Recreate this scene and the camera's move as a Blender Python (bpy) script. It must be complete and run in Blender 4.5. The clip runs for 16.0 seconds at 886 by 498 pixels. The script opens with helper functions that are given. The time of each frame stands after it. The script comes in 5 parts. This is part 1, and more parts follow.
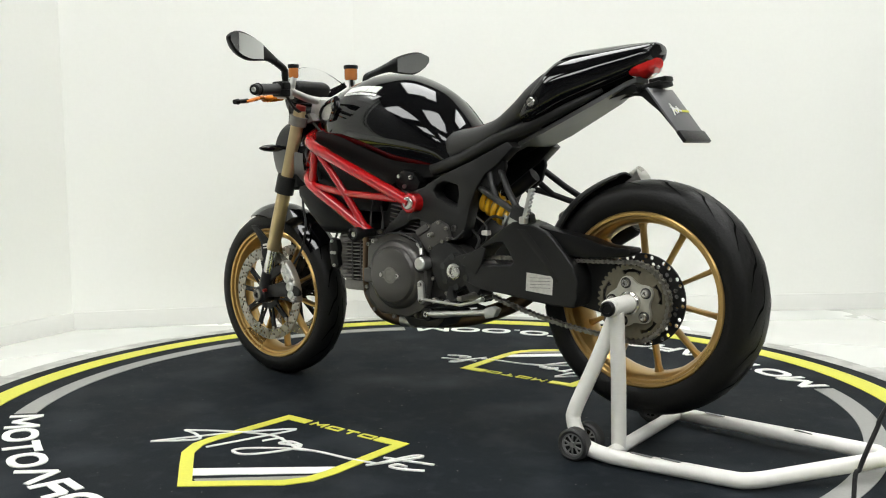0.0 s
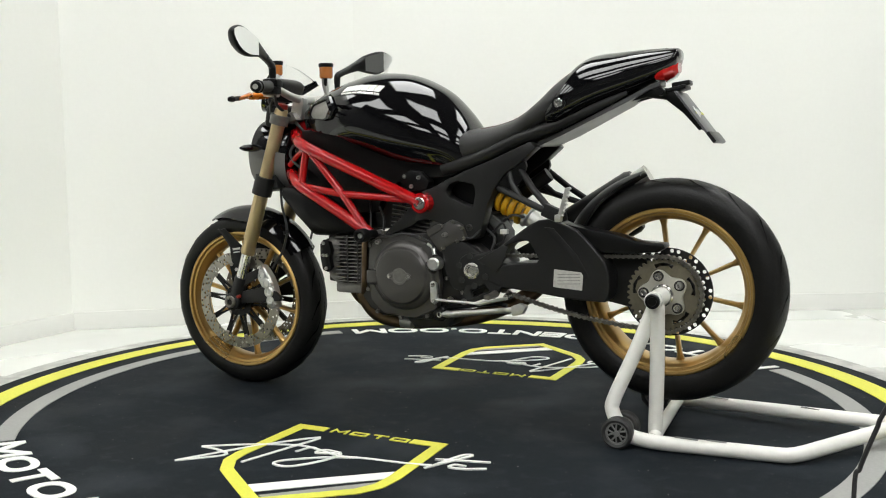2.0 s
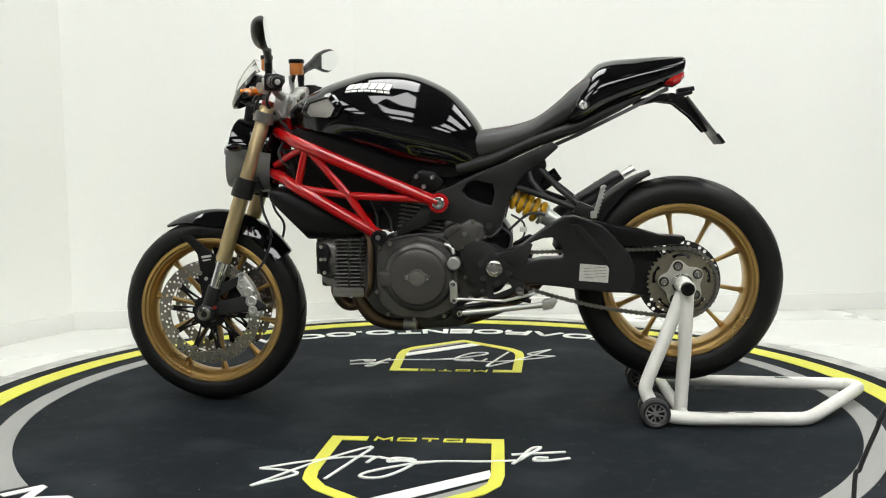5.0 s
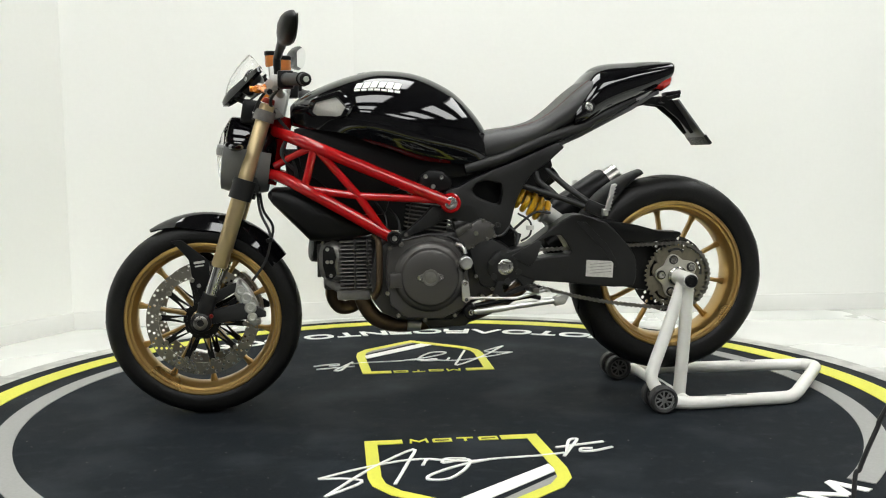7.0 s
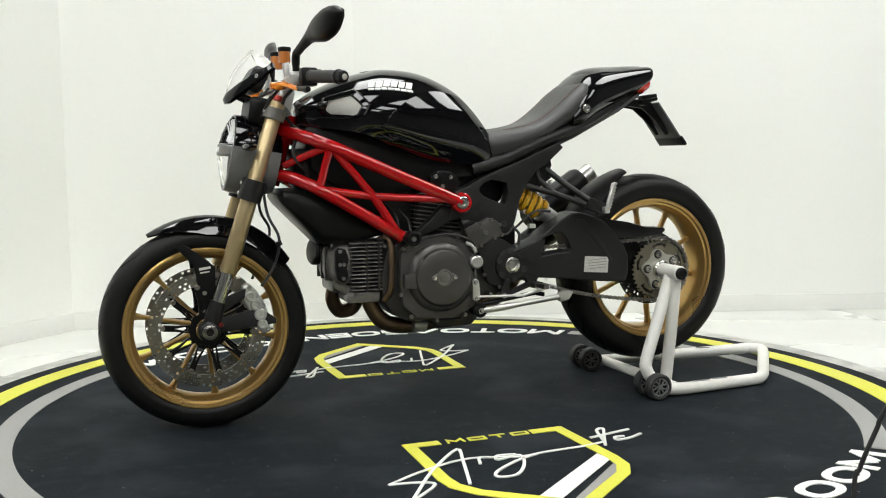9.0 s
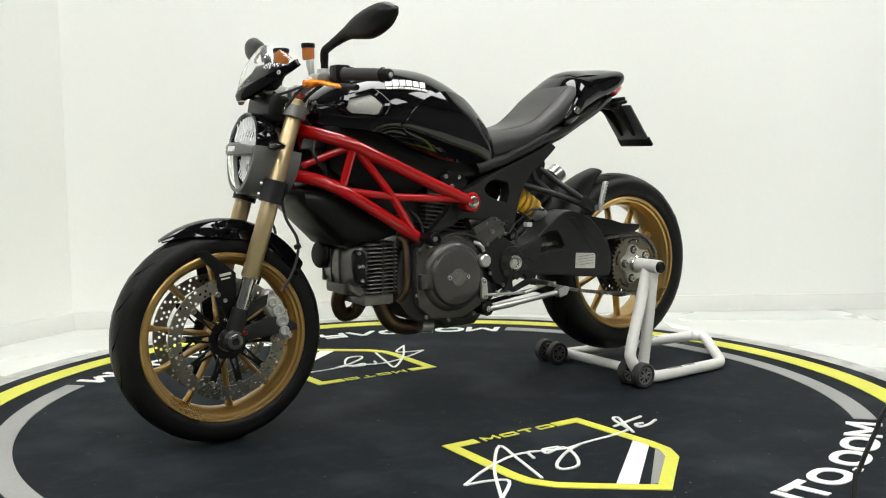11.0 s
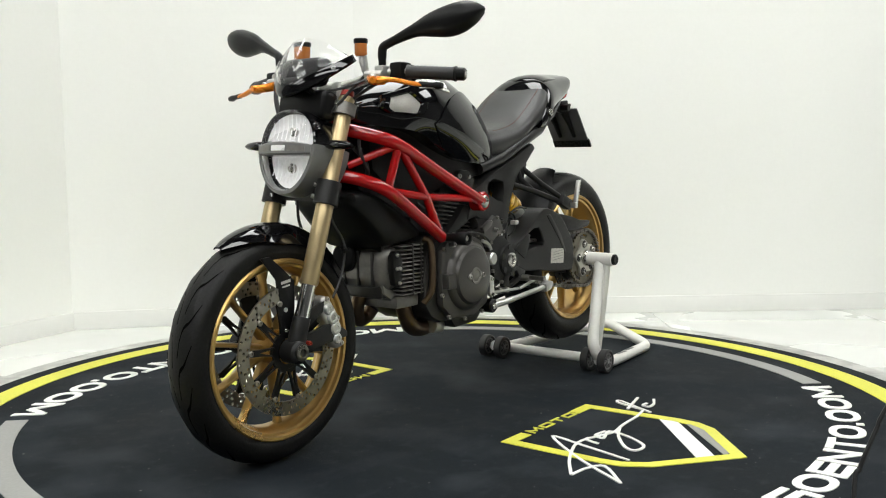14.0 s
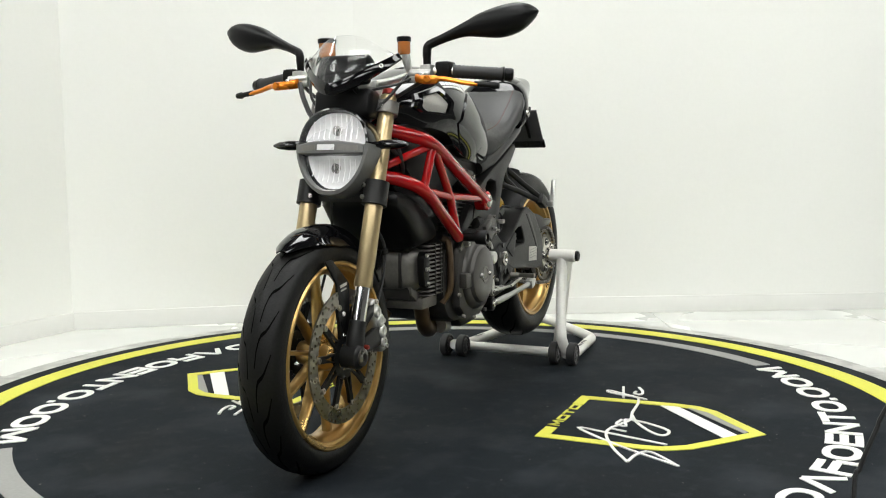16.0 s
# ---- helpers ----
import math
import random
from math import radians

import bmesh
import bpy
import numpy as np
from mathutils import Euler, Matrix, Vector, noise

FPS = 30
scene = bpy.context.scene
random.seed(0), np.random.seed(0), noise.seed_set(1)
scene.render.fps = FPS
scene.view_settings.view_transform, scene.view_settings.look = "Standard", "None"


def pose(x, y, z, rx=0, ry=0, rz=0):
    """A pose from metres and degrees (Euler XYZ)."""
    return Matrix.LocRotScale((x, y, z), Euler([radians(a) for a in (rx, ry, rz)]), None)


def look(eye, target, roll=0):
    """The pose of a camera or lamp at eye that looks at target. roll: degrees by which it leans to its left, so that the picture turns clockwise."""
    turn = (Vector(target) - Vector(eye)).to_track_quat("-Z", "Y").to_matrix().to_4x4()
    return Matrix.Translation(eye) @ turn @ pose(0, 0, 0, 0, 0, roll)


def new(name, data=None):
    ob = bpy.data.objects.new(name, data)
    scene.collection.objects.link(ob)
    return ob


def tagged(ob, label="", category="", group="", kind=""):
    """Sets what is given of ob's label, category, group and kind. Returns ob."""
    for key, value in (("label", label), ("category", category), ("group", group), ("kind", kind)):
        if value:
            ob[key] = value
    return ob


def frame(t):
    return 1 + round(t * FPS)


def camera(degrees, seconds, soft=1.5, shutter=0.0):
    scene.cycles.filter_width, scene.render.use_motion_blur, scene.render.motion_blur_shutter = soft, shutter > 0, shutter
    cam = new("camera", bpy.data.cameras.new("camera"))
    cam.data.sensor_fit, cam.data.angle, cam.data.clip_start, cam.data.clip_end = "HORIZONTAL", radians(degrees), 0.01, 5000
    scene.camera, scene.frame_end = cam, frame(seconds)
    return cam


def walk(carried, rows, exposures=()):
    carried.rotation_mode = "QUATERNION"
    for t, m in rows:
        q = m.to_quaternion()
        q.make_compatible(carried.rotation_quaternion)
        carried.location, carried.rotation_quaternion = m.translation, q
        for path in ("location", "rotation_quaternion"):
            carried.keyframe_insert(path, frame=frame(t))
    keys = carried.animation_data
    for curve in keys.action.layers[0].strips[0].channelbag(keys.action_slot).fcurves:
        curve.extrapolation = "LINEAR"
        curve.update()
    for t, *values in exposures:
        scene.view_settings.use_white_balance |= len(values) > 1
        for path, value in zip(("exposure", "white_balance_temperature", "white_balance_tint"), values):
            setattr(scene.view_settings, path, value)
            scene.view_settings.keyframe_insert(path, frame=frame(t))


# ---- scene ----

from math import cos, pi, sin

SECONDS = 16.0
cam = camera(49.885, SECONDS, soft=1.1)
EYE = (0.0, -2.9707, 0.7799)
AIM = (EYE[0] + 0.00603, EYE[1] + 0.99509, EYE[2] - 0.09874)
ROLL = -0.51
walk(cam, [(0.0, look(EYE, AIM, ROLL)), (SECONDS, look(EYE, AIM, ROLL))])

# ---- light ----
world = bpy.data.worlds.new("world")
scene.world = world
world.use_nodes = True
world.node_tree.nodes["Background"].inputs[0].default_value = (0.9, 0.95, 1.0, 1)
world.node_tree.nodes["Background"].inputs[1].default_value = 0.1
scene.view_settings.exposure = 0.0
PANEL_POWER = 9.4


# ---- materials ----
def material(name, color, rough=0.5, metal=0.0, vary=0.12, scale=30.0, bump=0.0, coat=0.0, spec=0.5, rough_vary=0.08, big=4.0, glow=0.0):
    m = bpy.data.materials.new(name)
    m.use_nodes = True
    nt = m.node_tree
    b = nt.nodes["Principled BSDF"]
    tc = nt.nodes.new("ShaderNodeTexCoord")
    fine = nt.nodes.new("ShaderNodeTexNoise")
    fine.inputs["Scale"].default_value = scale
    fine.inputs["Detail"].default_value = 6
    broad = nt.nodes.new("ShaderNodeTexNoise")
    broad.inputs["Scale"].default_value = big
    broad.inputs["Detail"].default_value = 3
    nt.links.new(tc.outputs["Object"], fine.inputs["Vector"])
    nt.links.new(tc.outputs["Object"], broad.inputs["Vector"])
    add = nt.nodes.new("ShaderNodeMath")
    add.operation = "ADD"
    nt.links.new(fine.outputs[0], add.inputs[0])
    nt.links.new(broad.outputs[0], add.inputs[1])
    ramp = nt.nodes.new("ShaderNodeMapRange")
    ramp.inputs["From Min"].default_value = 0.6
    ramp.inputs["From Max"].default_value = 1.4
    ramp.inputs["To Min"].default_value = 1 - vary
    ramp.inputs["To Max"].default_value = 1 + vary
    nt.links.new(add.outputs[0], ramp.inputs[0])
    mul = nt.nodes.new("ShaderNodeVectorMath")
    mul.operation = "SCALE"
    mul.inputs[0].default_value = color
    nt.links.new(ramp.outputs[0], mul.inputs["Scale"])
    nt.links.new(mul.outputs[0], b.inputs["Base Color"])
    rr = nt.nodes.new("ShaderNodeMapRange")
    rr.inputs["From Min"].default_value = 0.3
    rr.inputs["From Max"].default_value = 0.7
    rr.inputs["To Min"].default_value = max(0.02, rough - rough_vary)
    rr.inputs["To Max"].default_value = min(1.0, rough + rough_vary)
    nt.links.new(broad.outputs[0], rr.inputs[0])
    nt.links.new(rr.outputs[0], b.inputs["Roughness"])
    b.inputs["Metallic"].default_value = metal
    b.inputs["Specular IOR Level"].default_value = spec
    b.inputs["Coat Weight"].default_value = coat
    b.inputs["Coat Roughness"].default_value = 0.03
    if bump:
        bn = nt.nodes.new("ShaderNodeBump")
        bn.inputs["Strength"].default_value = bump
        bn.inputs["Distance"].default_value = 0.002
        nt.links.new(fine.outputs[0], bn.inputs["Height"])
        nt.links.new(bn.outputs[0], b.inputs["Normal"])
    if glow:
        b.inputs["Emission Color"].default_value = (*color, 1)
        b.inputs["Emission Strength"].default_value = glow
    return m


def glass(name, color, rough=0.02, ior=1.45, mix=0.0):
    m = bpy.data.materials.new(name)
    m.use_nodes = True
    b = m.node_tree.nodes["Principled BSDF"]
    b.inputs["Base Color"].default_value = (*color, 1)
    b.inputs["Roughness"].default_value = rough
    b.inputs["Transmission Weight"].default_value = 1.0 - mix
    b.inputs["IOR"].default_value = ior
    return m


def mat_floor():
    """Dark blue-grey rubber sheet with dusty scuffs and pale specks."""
    m = material("dark rubber mat", (0.0088, 0.0115, 0.0145), 0.74, vary=0.4, scale=260, bump=0.3, big=2.2, spec=0.08)
    nt = m.node_tree
    b = nt.nodes["Principled BSDF"]
    src = b.inputs["Base Color"].links[0].from_socket
    tc = nt.nodes.new("ShaderNodeTexCoord")
    last = src
    for scale, detail, lo, hi, color in ((3.2, 12, 0.50, 0.80, (0.032, 0.038, 0.044, 1)), (22, 6, 0.54, 0.80, (0.019, 0.023, 0.027, 1)), (75, 2, 0.735, 0.76, (0.16, 0.16, 0.15, 1))):
        n = nt.nodes.new("ShaderNodeTexNoise")
        n.inputs["Scale"].default_value, n.inputs["Detail"].default_value = scale, detail
        nt.links.new(tc.outputs["Object"], n.inputs["Vector"])
        r = nt.nodes.new("ShaderNodeMapRange")
        r.inputs["From Min"].default_value, r.inputs["From Max"].default_value = lo, hi
        nt.links.new(n.outputs[0], r.inputs[0])
        mix = nt.nodes.new("ShaderNodeMix")
        mix.data_type = "RGBA"
        nt.links.new(r.outputs[0], mix.inputs[0])
        nt.links.new(last, mix.inputs[6])
        mix.inputs[7].default_value = color
        last = mix.outputs[2]
    nt.links.new(last, b.inputs["Base Color"])
    return m


M = {
    "wall": material("white wall paint", (0.84, 0.845, 0.80), 0.75, vary=0.015, scale=60, bump=0.03, big=0.6),
    "base": material("white skirting", (0.80, 0.80, 0.76), 0.35, vary=0.02, big=1.5),
    "tile": material("white porcelain tile", (0.71, 0.72, 0.68), 0.25, vary=0.02, scale=8, big=1.0),
    "dark_tile": material("dark porcelain tile", (0.05, 0.05, 0.05), 0.35, vary=0.1, scale=8, big=1.0),
    "joint": material("tile joint", (0.55, 0.55, 0.5), 0.8),
    "trim": material("worn grey cement edge", (0.45, 0.45, 0.42), 0.7, vary=0.45, scale=14, bump=0.3, big=5),
    "mat": mat_floor(),
    "yellow": material("yellow print", (0.64, 0.63, 0.065), 0.55, vary=0.08, scale=120, bump=0.1),
    "grey": material("grey print", (0.28, 0.28, 0.265), 0.6, vary=0.1, scale=120, bump=0.1),
    "white": material("white print", (0.80, 0.80, 0.76), 0.55, vary=0.06, scale=120, bump=0.1),
    "gloss": material("gloss black paint", (0.003, 0.003, 0.0035), 0.045, vary=0.1, rough_vary=0.02),
    "red": material("red frame paint", (0.40, 0.0035, 0.005), 0.16, vary=0.06, coat=0.8, rough_vary=0.03, spec=0.3),
    "plastic": material("satin black plastic", (0.0045, 0.0045, 0.0045), 0.36, vary=0.2, scale=400, bump=0.12, spec=0.22),
    "matt": material("matt black cast", (0.0130, 0.0130, 0.0127), 0.40, vary=0.25, scale=300, bump=0.2, spec=0.3),
    "cast": material("dark grey casting", (0.034, 0.0325, 0.031), 0.34, metal=0.4, vary=0.15, scale=300, bump=0.2),
    "cover": material("bronze grey engine cover", (0.082, 0.078, 0.073), 0.34, metal=0.5, vary=0.1, scale=300, bump=0.15),
    "fin": material("grey cooling fin", (0.20, 0.193, 0.178), 0.42, metal=0.6, vary=0.2, scale=80),
    "gold": material("gold wheel paint", (0.50, 0.325, 0.115), 0.30, metal=0.8, vary=0.06, scale=200, rough_vary=0.04),
    "fork": material("gold anodised fork", (0.52, 0.41, 0.23), 0.35, metal=0.8, vary=0.05, scale=40, rough_vary=0.05),
    "tyre": material("tyre rubber", (0.0065, 0.0064, 0.006), 0.46, vary=0.45, scale=150, bump=0.35, big=9, spec=0.22),
    "steel": material("brushed steel", (0.55, 0.54, 0.51), 0.28, metal=1.0, vary=0.1, scale=90),
    "chrome": material("polished slider chrome", (0.70, 0.70, 0.68), 0.08, metal=1.0, vary=0.04, rough_vary=0.02),
    "disc": material("brake disc steel", (0.30, 0.285, 0.25), 0.32, metal=1.0, vary=0.12, scale=60),
    "dark_disc": material("dark brake disc", (0.05, 0.05, 0.05), 0.4, metal=0.8, vary=0.2, scale=60),
    "alu": material("cast aluminium", (0.60, 0.60, 0.57), 0.38, metal=0.85, vary=0.08, scale=120, bump=0.1),
    "pale": material("pale anodised plate", (0.55, 0.54, 0.47), 0.42, metal=0.7, vary=0.08, scale=120),
    "sprocket": material("dull sprocket steel", (0.15, 0.135, 0.095), 0.5, metal=0.4, vary=0.2, scale=90),
    "chain": material("oiled chain steel", (0.26, 0.25, 0.225), 0.34, metal=1.0, vary=0.25, scale=60),
    "seat": material("black seat leather", (0.023, 0.023, 0.0222), 0.46, vary=0.15, scale=450, bump=0.3, spec=0.5),
    "stitch": material("red stitching", (0.10, 0.014, 0.010), 0.7),
    "red_cap": material("red anodised cap", (0.30, 0.03, 0.02), 0.35, metal=0.5),
    "orange": material("orange anodised alloy", (0.85, 0.26, 0.02), 0.28, metal=0.6, vary=0.05),
    "fluid": material("amber brake fluid cup", (0.50, 0.17, 0.04), 0.2, vary=0.1, coat=0.6),
    "spring": material("yellow spring paint", (0.72, 0.40, 0.015), 0.3, vary=0.06, coat=0.4),
    "lamp_red": material("red lamp lens", (0.60, 0.012, 0.010), 0.08, vary=0.15, scale=40, coat=1.0),
    "stand": material("white powder coat", (0.78, 0.77, 0.72), 0.35, vary=0.06, scale=40, bump=0.05, big=9),
    "rubber": material("black caster rubber", (0.02, 0.02, 0.02), 0.5, vary=0.2),
    "pipe": material("heat stained exhaust steel", (0.16, 0.11, 0.07), 0.35, metal=0.9, vary=0.45, scale=14, big=9),
    "grille": material("silver wire mesh", (0.42, 0.41, 0.37), 0.45, metal=0.5, vary=0.35, scale=500, bump=0.8),
    "sticker": material("pale sticker", (0.50, 0.49, 0.45), 0.4, vary=0.25, scale=90),
    "mirror": material("mirror glass", (0.85, 0.86, 0.86), 0.02, metal=1.0, vary=0.01, rough_vary=0.0),
    "reflector": material("lamp reflector chrome", (0.92, 0.92, 0.92), 0.28, metal=0.2, vary=0.05, scale=120, bump=0.6),
    "bezel": material("grey lamp bezel", (0.15, 0.15, 0.145), 0.34, vary=0.08, scale=200),
    "cable": material("black cable sheath", (0.012, 0.012, 0.012), 0.45),
    "plate": material("dark number plate", (0.085, 0.085, 0.088), 0.35, vary=0.15),
    "panel": material("lit ceiling panel", (0.990, 1.0, 0.985), 0.5, vary=0.0, glow=PANEL_POWER),
    "ceiling": material("dark grey ceiling", (0.08, 0.08, 0.078), 0.8, vary=0.1),
    "far_wall": material("dark grey wall paint", (0.12, 0.12, 0.118), 0.7, vary=0.1, big=1.0),
    "clear": glass("clear screen", (1, 1, 1), 0.01, 1.3),
    "lens": glass("clear lamp lens", (1, 1, 1), 0.03, 1.06),
}


# ---- mesh helpers ----
def settle(bm, name, parent):
    """The machine's middle plane lies 14 mm to the left of the x axis; its wheels keep their width."""
    chain_up = [name]
    while parent:
        chain_up.append(parent.name.split(".")[0])
        parent = parent.parent
    if chain_up[-1] != "motorcycle" or "chain" in chain_up:
        return
    for v in bm.verts:
        if "wheel" in chain_up:
            v.co.y += 0.019
        elif v.co.y < -0.108:
            v.co.y += 0.028
        elif v.co.y < 0.108:
            v.co.y = 0.014 + v.co.y * 0.8704


def part(name, bm, mat, parent=None, label="", sharp=38):
    bmesh.ops.recalc_face_normals(bm, faces=bm.faces)
    settle(bm, name, parent)
    me = bpy.data.meshes.new(name)
    bm.to_mesh(me)
    bm.free()
    me.materials.append(M[mat] if isinstance(mat, str) else mat)
    me.polygons.foreach_set("use_smooth", [True] * len(me.polygons))
    me.set_sharp_from_angle(angle=radians(sharp))
    ob = new(name, me)
    ob.parent = parent
    if label:
        ob["label"] = label
    return ob


def thing(name, label, category, group="", kind=""):
    return tagged(new(name), label, category, group, kind)


def catmull(pts, n=6):
    pts = [np.array(p, float) for p in pts]
    ext = [2 * pts[0] - pts[1]] + pts + [2 * pts[-1] - pts[-2]]
    out = []
    for i in range(1, len(ext) - 2):
        p0, p1, p2, p3 = ext[i - 1:i + 3]
        for k in range(n):
            u = k / n
            out.append(0.5 * (2 * p1 + (p2 - p0) * u + (2 * p0 - 5 * p1 + 4 * p2 - p3) * u * u + (3 * p1 - p0 - 3 * p2 + p3) * u ** 3))
    out.append(pts[-1])
    return out


def skin(bm, rings, loop=True, caps=True, closed=False):
    """Faces between successive rings of points."""
    vs = [[bm.verts.new(p) for p in r] for r in rings]
    n = len(vs[0])
    m = len(vs)
    for i in range(m if closed else m - 1):
        a, b = vs[i], vs[(i + 1) % m]
        for j in range(n if loop else n - 1):
            bm.faces.new((a[j], a[(j + 1) % n], b[(j + 1) % n], b[j]))
    if caps and loop and not closed:
        bm.faces.new(list(reversed(vs[0])))
        bm.faces.new(vs[-1])
    return vs


def tube(bm, pts, r, seg=12, closed=False):
    """Round tube along pts; r a number or one per point."""
    P = [Vector(p) for p in pts]
    n = len(P)
    R = r if isinstance(r, (list, tuple)) else [r] * n
    rings, side = [], None
    for i in range(n):
        if closed:
            d = P[(i + 1) % n] - P[i - 1]
        else:
            d = P[min(i + 1, n - 1)] - P[max(i - 1, 0)]
        d.normalize()
        if side is None:
            side = d.orthogonal().normalized()
        side = (side - d * side.dot(d)).normalized()
        up = d.cross(side)
        rings.append([P[i] + (side * cos(2 * pi * k / seg) + up * sin(2 * pi * k / seg)) * R[i] for k in range(seg)])
    skin(bm, rings, caps=not closed, closed=closed)


def lathe(bm, profile, center, axis=(0, 1, 0), seg=48, close=False, caps=True):
    """Revolve (along, radius) pairs round an axis."""
    A = Vector(axis).normalized()
    s = A.orthogonal().normalized()
    if abs(A.y) > 0.99:
        s = Vector((1, 0, 0))
    u = A.cross(s)
    c = Vector(center)
    rings = [[c + A * a + (s * cos(2 * pi * k / seg) + u * sin(2 * pi * k / seg)) * max(r, 1e-4) for k in range(seg)] for a, r in profile]
    skin(bm, rings, caps=caps and not close, closed=close)


def bevel_new(bm, faces_before, width, seg=2, angle=30):
    old = set(faces_before)
    edges = set()
    for f in bm.faces:
        if f not in old:
            for e in f.edges:
                if len(e.link_faces) == 2 and e.calc_face_angle(0) > radians(angle):
                    edges.add(e)
    bmesh.ops.bevel(bm, geom=list(edges), offset=width, segments=seg, affect="EDGES", profile=0.6, clamp_overlap=True)


def plate(bm, outer, y0, y1, holes=(), bevel=0.0, seg=2):
    """A flat plate: outline and holes in the x-z plane, from y0 to y1."""
    tmp = bmesh.new()
    edges = []
    for loop in (outer, *holes):
        vs = [tmp.verts.new((x, y0, z)) for x, z in loop]
        edges += [tmp.edges.new((vs[i], vs[(i + 1) % len(vs)])) for i in range(len(vs))]
    bmesh.ops.triangle_fill(tmp, edges=edges, use_beauty=True)
    if not holes:
        bmesh.ops.dissolve_limit(tmp, angle_limit=0.01, verts=tmp.verts, edges=tmp.edges)
    ext = bmesh.ops.extrude_face_region(tmp, geom=tmp.faces[:])
    bmesh.ops.translate(tmp, verts=[g for g in ext["geom"] if isinstance(g, bmesh.types.BMVert)], vec=(0, y1 - y0, 0))
    bmesh.ops.recalc_face_normals(tmp, faces=tmp.faces)
    if bevel:
        bevel_new(tmp, [], bevel, seg)
    merge(bm, tmp)


def merge(bm, tmp, m=None):
    if m is not None:
        bmesh.ops.transform(tmp, matrix=m, verts=tmp.verts)
    me = bpy.data.meshes.new("join")
    tmp.to_mesh(me)
    tmp.free()
    bm.from_mesh(me)
    bpy.data.meshes.remove(me)


def block(bm, size, m, bevel=0.004, seg=2):
    tmp = bmesh.new()
    bmesh.ops.create_cube(tmp, size=1.0)
    bmesh.ops.scale(tmp, vec=size, verts=tmp.verts)
    if bevel:
        bevel_new(tmp, [], bevel, seg)
    merge(bm, tmp, m)


def ball(bm, center, size, m=None, seg=20):
    tmp = bmesh.new()
    bmesh.ops.create_uvsphere(tmp, u_segments=seg, v_segments=seg // 2, radius=1.0)
    bmesh.ops.scale(tmp, vec=size, verts=tmp.verts)
    merge(bm, tmp, Matrix.Translation(center) @ (m or Matrix()))


def bolt(parent, place, r, axis=(0, 1, 0), depth=0.008, mat="steel", name="bolt"):
    bm = bmesh.new()
    lathe(bm, [(-depth, r), (0, r), (depth * 0.3, r * 0.85), (depth * 0.3, r * 0.5), (-depth * 0.2, r * 0.42), (-depth * 0.2, 0)], place, axis, 16)
    return part(name, bm, mat, parent)


def slab(bm, pts, z0, z1, m=None):
    """A thin slab with its outline in the x-y plane."""
    tmp = bmesh.new()
    lo = [tmp.verts.new((x, y, z0)) for x, y in pts]
    hi = [tmp.verts.new((x, y, z1)) for x, y in pts]
    n = len(pts)
    tmp.faces.new(hi)
    tmp.faces.new(list(reversed(lo)))
    for i in range(n):
        tmp.faces.new((lo[i], lo[(i + 1) % n], hi[(i + 1) % n], hi[i]))
    merge(bm, tmp, m)


def ribbon(bm, pts, width, z0, z1):
    """A flat stroke of some width along a line in the x-y plane."""
    P = [Vector((p[0], p[1])) for p in pts]
    n = len(P)
    W = width if isinstance(width, (list, tuple)) else [width] * n
    rings = []
    for i in range(n):
        d0 = (P[i] - P[max(i - 1, 0)]) if i else (P[1] - P[0])
        d1 = (P[min(i + 1, n - 1)] - P[i]) if i < n - 1 else (P[i] - P[i - 1])
        d0.normalize(), d1.normalize()
        n0, n1 = Vector((-d0.y, d0.x)), Vector((-d1.y, d1.x))
        mit = n0 + n1
        mit = n0 if mit.length < 0.2 else mit.normalized()
        k = W[i] / 2 / max(0.45, mit.dot(n0))
        a, b = P[i] + mit * k, P[i] - mit * k
        rings.append([(a.x, a.y, z0), (b.x, b.y, z0), (b.x, b.y, z1), (a.x, a.y, z1)])
    skin(bm, rings)


# ---- the turning frame: x forward from the rear axle, y to the machine's left ----
OX, OY = 0.735, 0.013
HEADING = 140.937


def turn(t):
    a = 0.113700 * t + 0.0000330 * t * t
    return Matrix.Rotation(a + radians(HEADING), 4, "Z") @ Matrix.Translation((-OX, -OY, 0))


# ---- room ----
A, B, C, D, E = (-1.672, 1.351), (-0.389, 1.633), (4.6, 1.808), (4.6, -8.0), (-4.6, -8.0)
HIGH = 3.3


def wall(name, a, b, mat="wall", label="plain white painted showroom wall"):
    a, b = Vector((*a, 0)), Vector((*b, 0))
    d = (b - a).normalized()
    n = Vector((-d.y, d.x, 0))
    bm = bmesh.new()
    L = (b - a).length
    m = Matrix((( *d, 0), (*n, 0), (0, 0, 1, 0), (0, 0, 0, 1))).transposed()
    m.translation = (a + b) / 2
    block(bm, (L + 0.1, 0.12, HIGH + 0.1), m @ pose(0, 0.06, HIGH / 2 - 0.05), 0)
    tagged(part(name, bm, mat), label, "wall", kind="structure")
    bm = bmesh.new()
    block(bm, (L, 0.012, 0.082), m @ pose(0, -0.006, 0.041 - 0.006), 0.003)
    tagged(part("baseboard", bm, "base"), "low white skirting along the wall", "baseboard", kind="structure")


G = (-2.624, -0.680)
wall("wall_side", (-4.6, -4.76), G, "far_wall", "plain dark grey showroom wall")
wall("wall_left", G, A)
wall("wall_corner", A, B)
wall("wall_back", B, C)
wall("wall_right", C, D, "far_wall", "plain dark grey showroom wall")
wall("wall_far", E, (-4.6, -4.76), "far_wall", "plain dark grey showroom wall")
wall("wall_front", D, E, "far_wall", "plain dark grey showroom wall")

